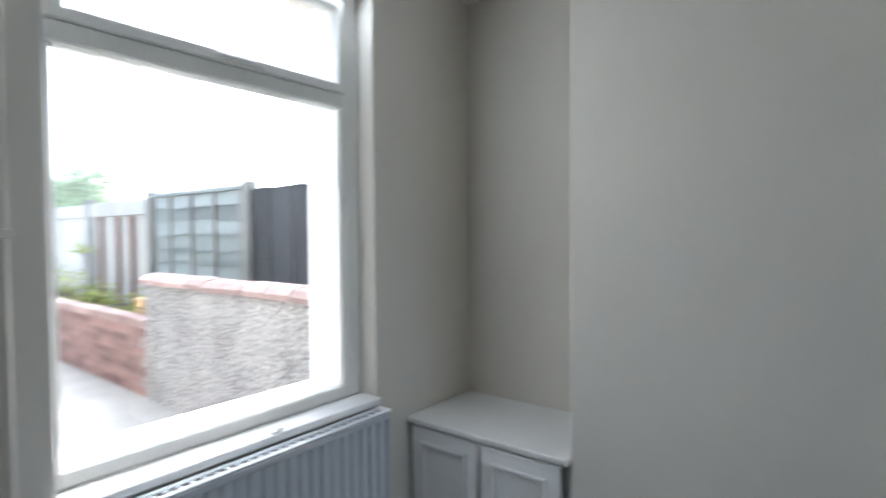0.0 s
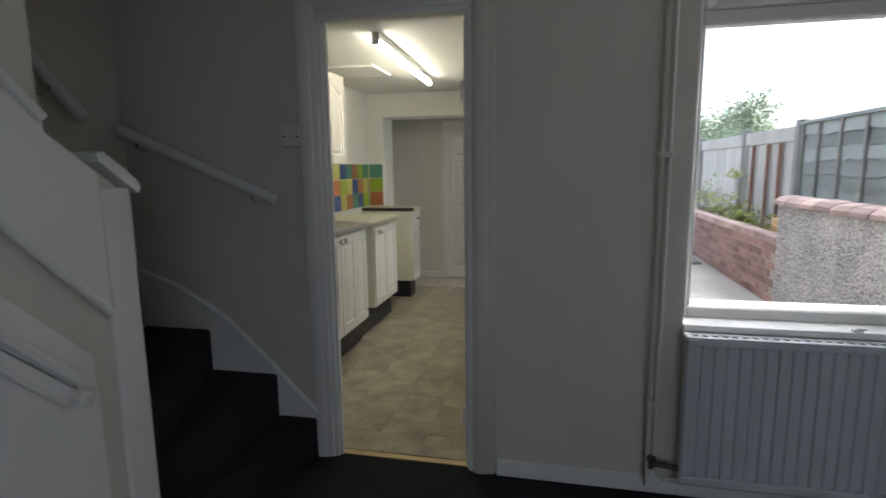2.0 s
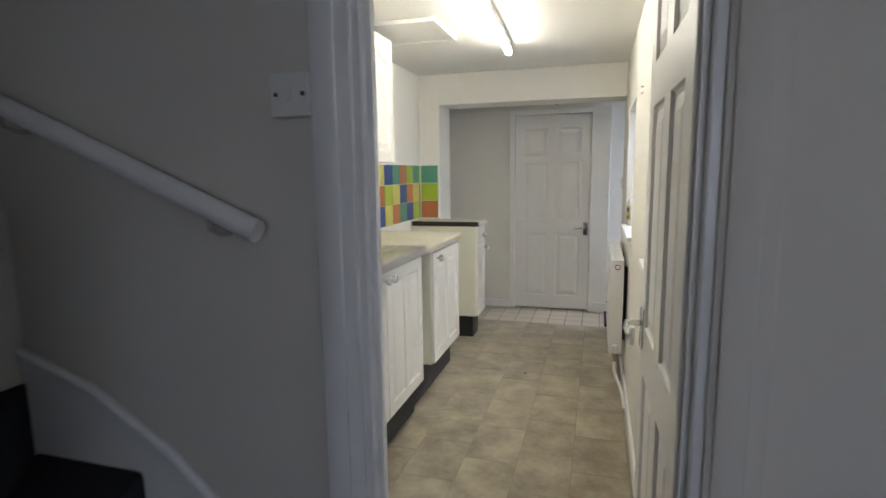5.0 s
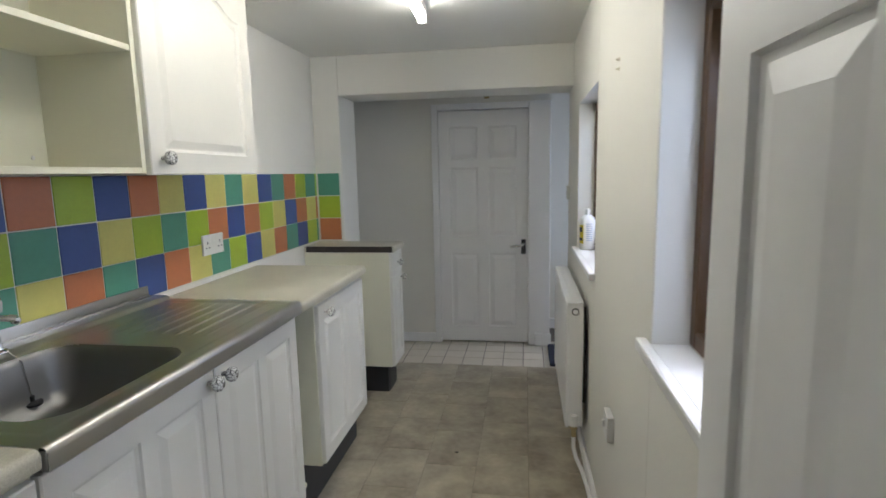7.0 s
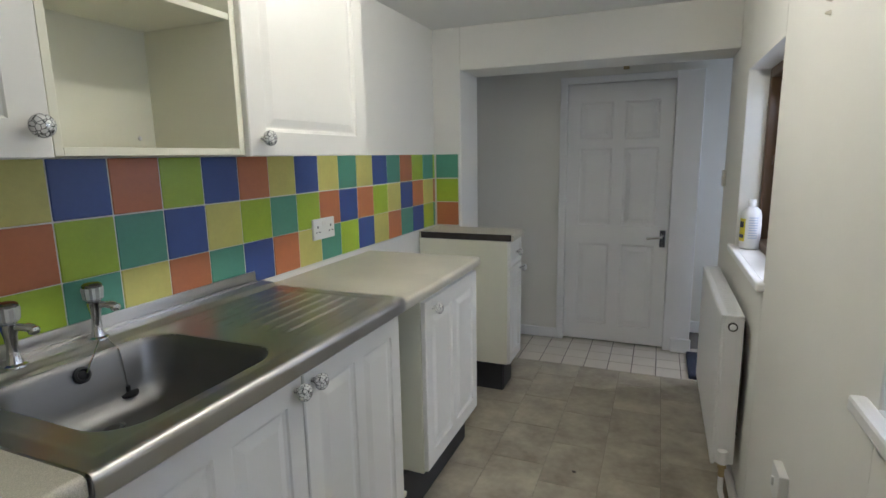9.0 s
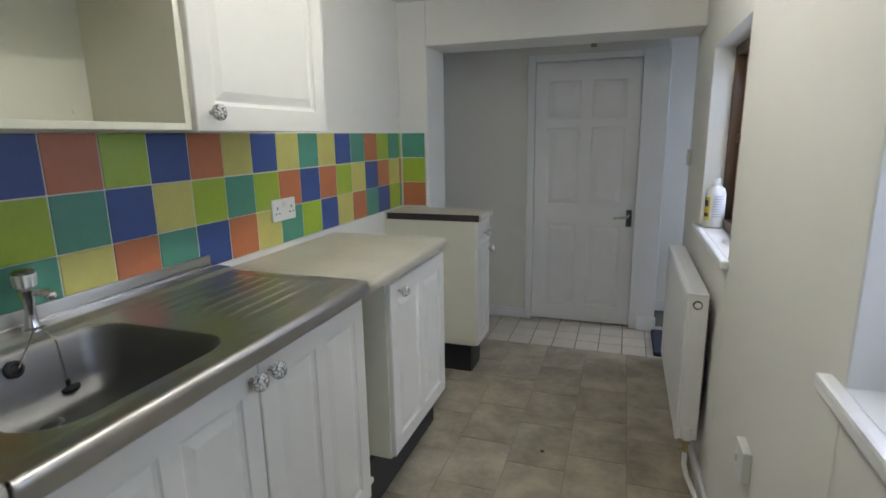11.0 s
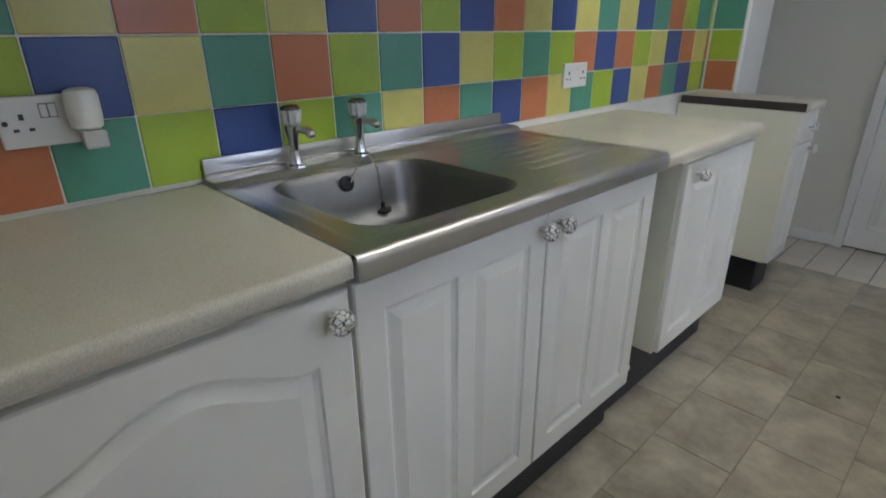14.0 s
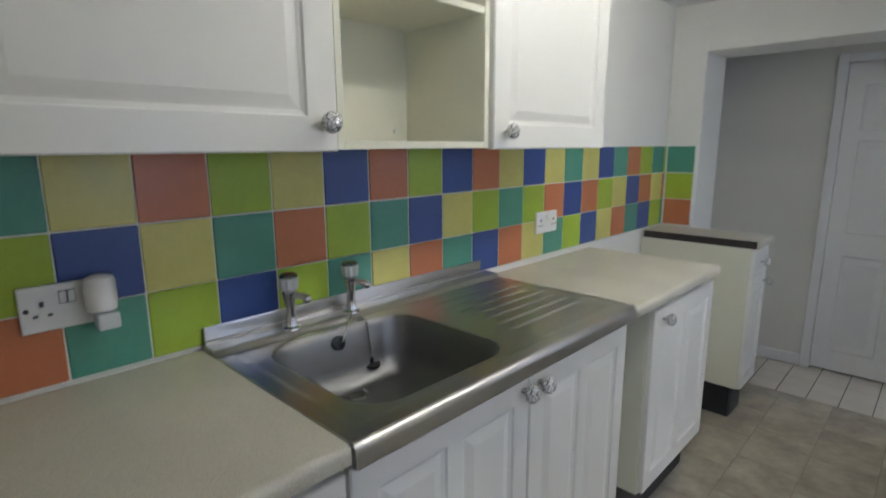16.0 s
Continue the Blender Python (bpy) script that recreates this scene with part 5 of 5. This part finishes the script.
tree("tree", (3.6, 14.2, GZ), 2.5, 1.15, 11, 11000, "leafy green tree beyond the garden fence")
tree("tree", (2.5, 16.0, GZ), 2.3, 0.9, 23, 5000, "leafy green tree beyond the garden fence")
for k, (bx, by, bz, r, n) in enumerate(((1.95, 6.0, 0.66, 0.16, 260), (2.1, 7.4, 0.68, 0.18, 260), (2.2, 8.6, 0.72, 0.25, 320), (2.30, 7.46, 1.15, 0.09, 90), (2.05, 5.3, 0.64, 0.12, 160))):
    b = thing("garden_plant", (bx, by, 0.6), "bushy yellow-green plant in the raised bed", "plant", group="bed plants")
    part("foliage", leaves(n, lambda q: (bx + q.gauss(0, r * 0.6), by + q.gauss(0, r * 0.8), bz + abs(q.gauss(0, r * 0.6))), 0.035, 40 + k), LEAF_Y, b)
    part("stems", join(*[sweep([(bx + 0.01 * j, by - 0.02 * j, 0.55), (bx + 0.02 * (j - 2), by + 0.03 * (j - 2), bz + 0.6 * r)], 0.004, 5) for j in range(5)]), BARK, b)


# ---------------------------------------------------------------- pieces: wall tiles
TP, ZT, TW, TH = 0.148, (1.379, 1.233, 1.089, 0.945), 0.1455, 0.1425
COLS = {}
COLS[0] = "l" + "ty" + "olyb" + "olbo" + "yby" + "tybt" + "olt" + "l"
COLS[1] = "t" + "lb" + "ytol" + "tbyl" + "tlo" + "boly" + "boy" + "o"
COLS[2] = "l" + "ot" + "lblt" + "yotb" + "oyt" + "lbyo" + "tbl" + "t"


def tile_mesh(w, h, t, mat_, b=0.0022):
    return mesh_of("tile", box(-w / 2, w / 2, -h / 2, h / 2, 0, t, b), mat_)


TILE = {c: tile_mesh(TW, TH, 0.006, m) for c, m in GLAZE.items()}
grout_bed = part("grout_bed", box(-2.1225, -2.1172, 1.622, 4.752, 0.94, 1.381), GROUT, wall_tiled, "white grout")
part("grout_bed", box(-2.116, -1.952, 4.7475, 4.7535, 0.94, 1.381), GROUT, pier, "white grout")
rnd = random.Random(3)
for r in range(3):
    zc = ZT[r] - TP / 2 + 0.003
    for k, c in enumerate(COLS[r]):
        i = k - 3
        y0 = 2.05 + TP * i
        if i == 18:
            me = tile_mesh(0.026, TH, 0.006, GLAZE[c])
            yc = y0 + 0.0145
        else:
            me, yc = TILE[c], y0 + TP / 2
        piece("tile", me, Matrix.Translation((-2.121 + rnd.uniform(-0.0004, 0.0004), yc, zc)) @ FACE_X @ pose(0, 0, 0, rnd.uniform(-0.25, 0.25), rnd.uniform(-0.25, 0.25), rnd.uniform(-0.15, 0.15)), wall_tiled)
    piece("tile", TILE["tlo"[r]], Matrix.Translation((-2.035, 4.7525, zc)) @ FACE_MY, pier)
solid("tile_trim", box(-1.958, -1.9505, 4.744, 4.7525, 0.94, 1.382, 0.002), PLASTIC, "thin white trim at the end of the tiles", "trim")

# vinyl floor, broken-bond print
VW, VL = 0.242, 0.33
vm = {}


def vinyl(x0, x1, y0, y1):
    key = (round(x1 - x0, 3), round(y1 - y0, 3))
    if key not in vm:
        vm[key] = mesh_of("tile", box(-key[0] / 2 + 0.0012, key[0] / 2 - 0.0012, -key[1] / 2 + 0.0012, key[1] / 2 - 0.0012, -0.0028, 0.0), VINYL)
    piece("tile", vm[key], Matrix.Translation(((x0 + x1) / 2, (y0 + y1) / 2, 0)), floor_kitchen)


for c in range(-4, 4):
    x0, x1 = max(-1.242 + VW * c, WX), min(-1.242 + VW * (c + 1), RX)
    if x1 - x0 < 0.02:
        continue
    off = 3.09 if c % 2 == 0 else 3.215
    for j in range(-6, 8):
        y0, y1 = max(off + VL * j, 1.575), min(off + VL * (j + 1), LB - 0.002)
        if y1 - y0 > 0.02:
            vinyl(x0, x1, y0, y1)

# lobby floor tiles
LM = mesh_of("tile", box(-0.0705, 0.0705, -0.0705, 0.0705, -0.004, 0.0, 0.0015), LTILE)
for i in range(-7, 7):
    for j in range(8):
        x, y = -0.86 + 0.146 * i, 5.138 + 0.146 * j
        if y > 5.62 and x < -0.55 or y > 6.0:
            continue
        piece("tile", LM, Matrix.Translation((x, y, 0)), floor_lobby)

# yard wall bricks and copings
BM = mesh_of("brick", box(-0.006, 0.006, -0.107, 0.107, -0.0325, 0.0325, 0.004), BRICK)
for r in range(7):
    z = GZ + 0.035 + 0.073 * r
    for k in range(26):
        y = 4.23 + 0.225 * k + (0.1125 if r % 2 else 0)
        if y + 0.107 < 10.0:
            piece("brick", BM, Matrix.Translation((1.629 + rnd.uniform(-0.002, 0.002), y, z)) @ pose(0, 0, 0, rnd.uniform(-0.6, 0.6), 0, rnd.uniform(-0.4, 0.4)), wall_brick)
CM = mesh_of("coping_brick", box(-0.062, 0.062, -0.107, 0.107, -0.034, 0.034, 0.007), COPING)
for k in range(26):
    piece("coping_brick", CM, Matrix.Translation((1.675, 4.235 + 0.225 * k, 0.704 + rnd.uniform(-0.003, 0.003))) @ pose(0, 0, 0, rnd.uniform(-1, 1), rnd.uniform(-1, 1), rnd.uniform(-1, 1)), wall_brick)
CR = mesh_of("coping_brick", put(prism([(-0.13, -0.03), (0.13, -0.03), (0.128, 0.0), (0.09, 0.03), (0.0, 0.044), (-0.09, 0.03), (-0.128, 0.0)], -0.108, 0.108), Matrix(((1, 0, 0, 0), (0, 0, 1, 0), (0, 1, 0, 0), (0, 0, 0, 1)))), COPING)
for k in range(10):
    piece("coping_brick", CR, Matrix.Translation((1.71, 1.98 + 0.226 * k, 1.043 + rnd.uniform(-0.004, 0.004))) @ pose(0, 0, 0, rnd.uniform(-1.5, 1.5), rnd.uniform(-1.5, 1.5), rnd.uniform(-1, 1)), coping_wall)
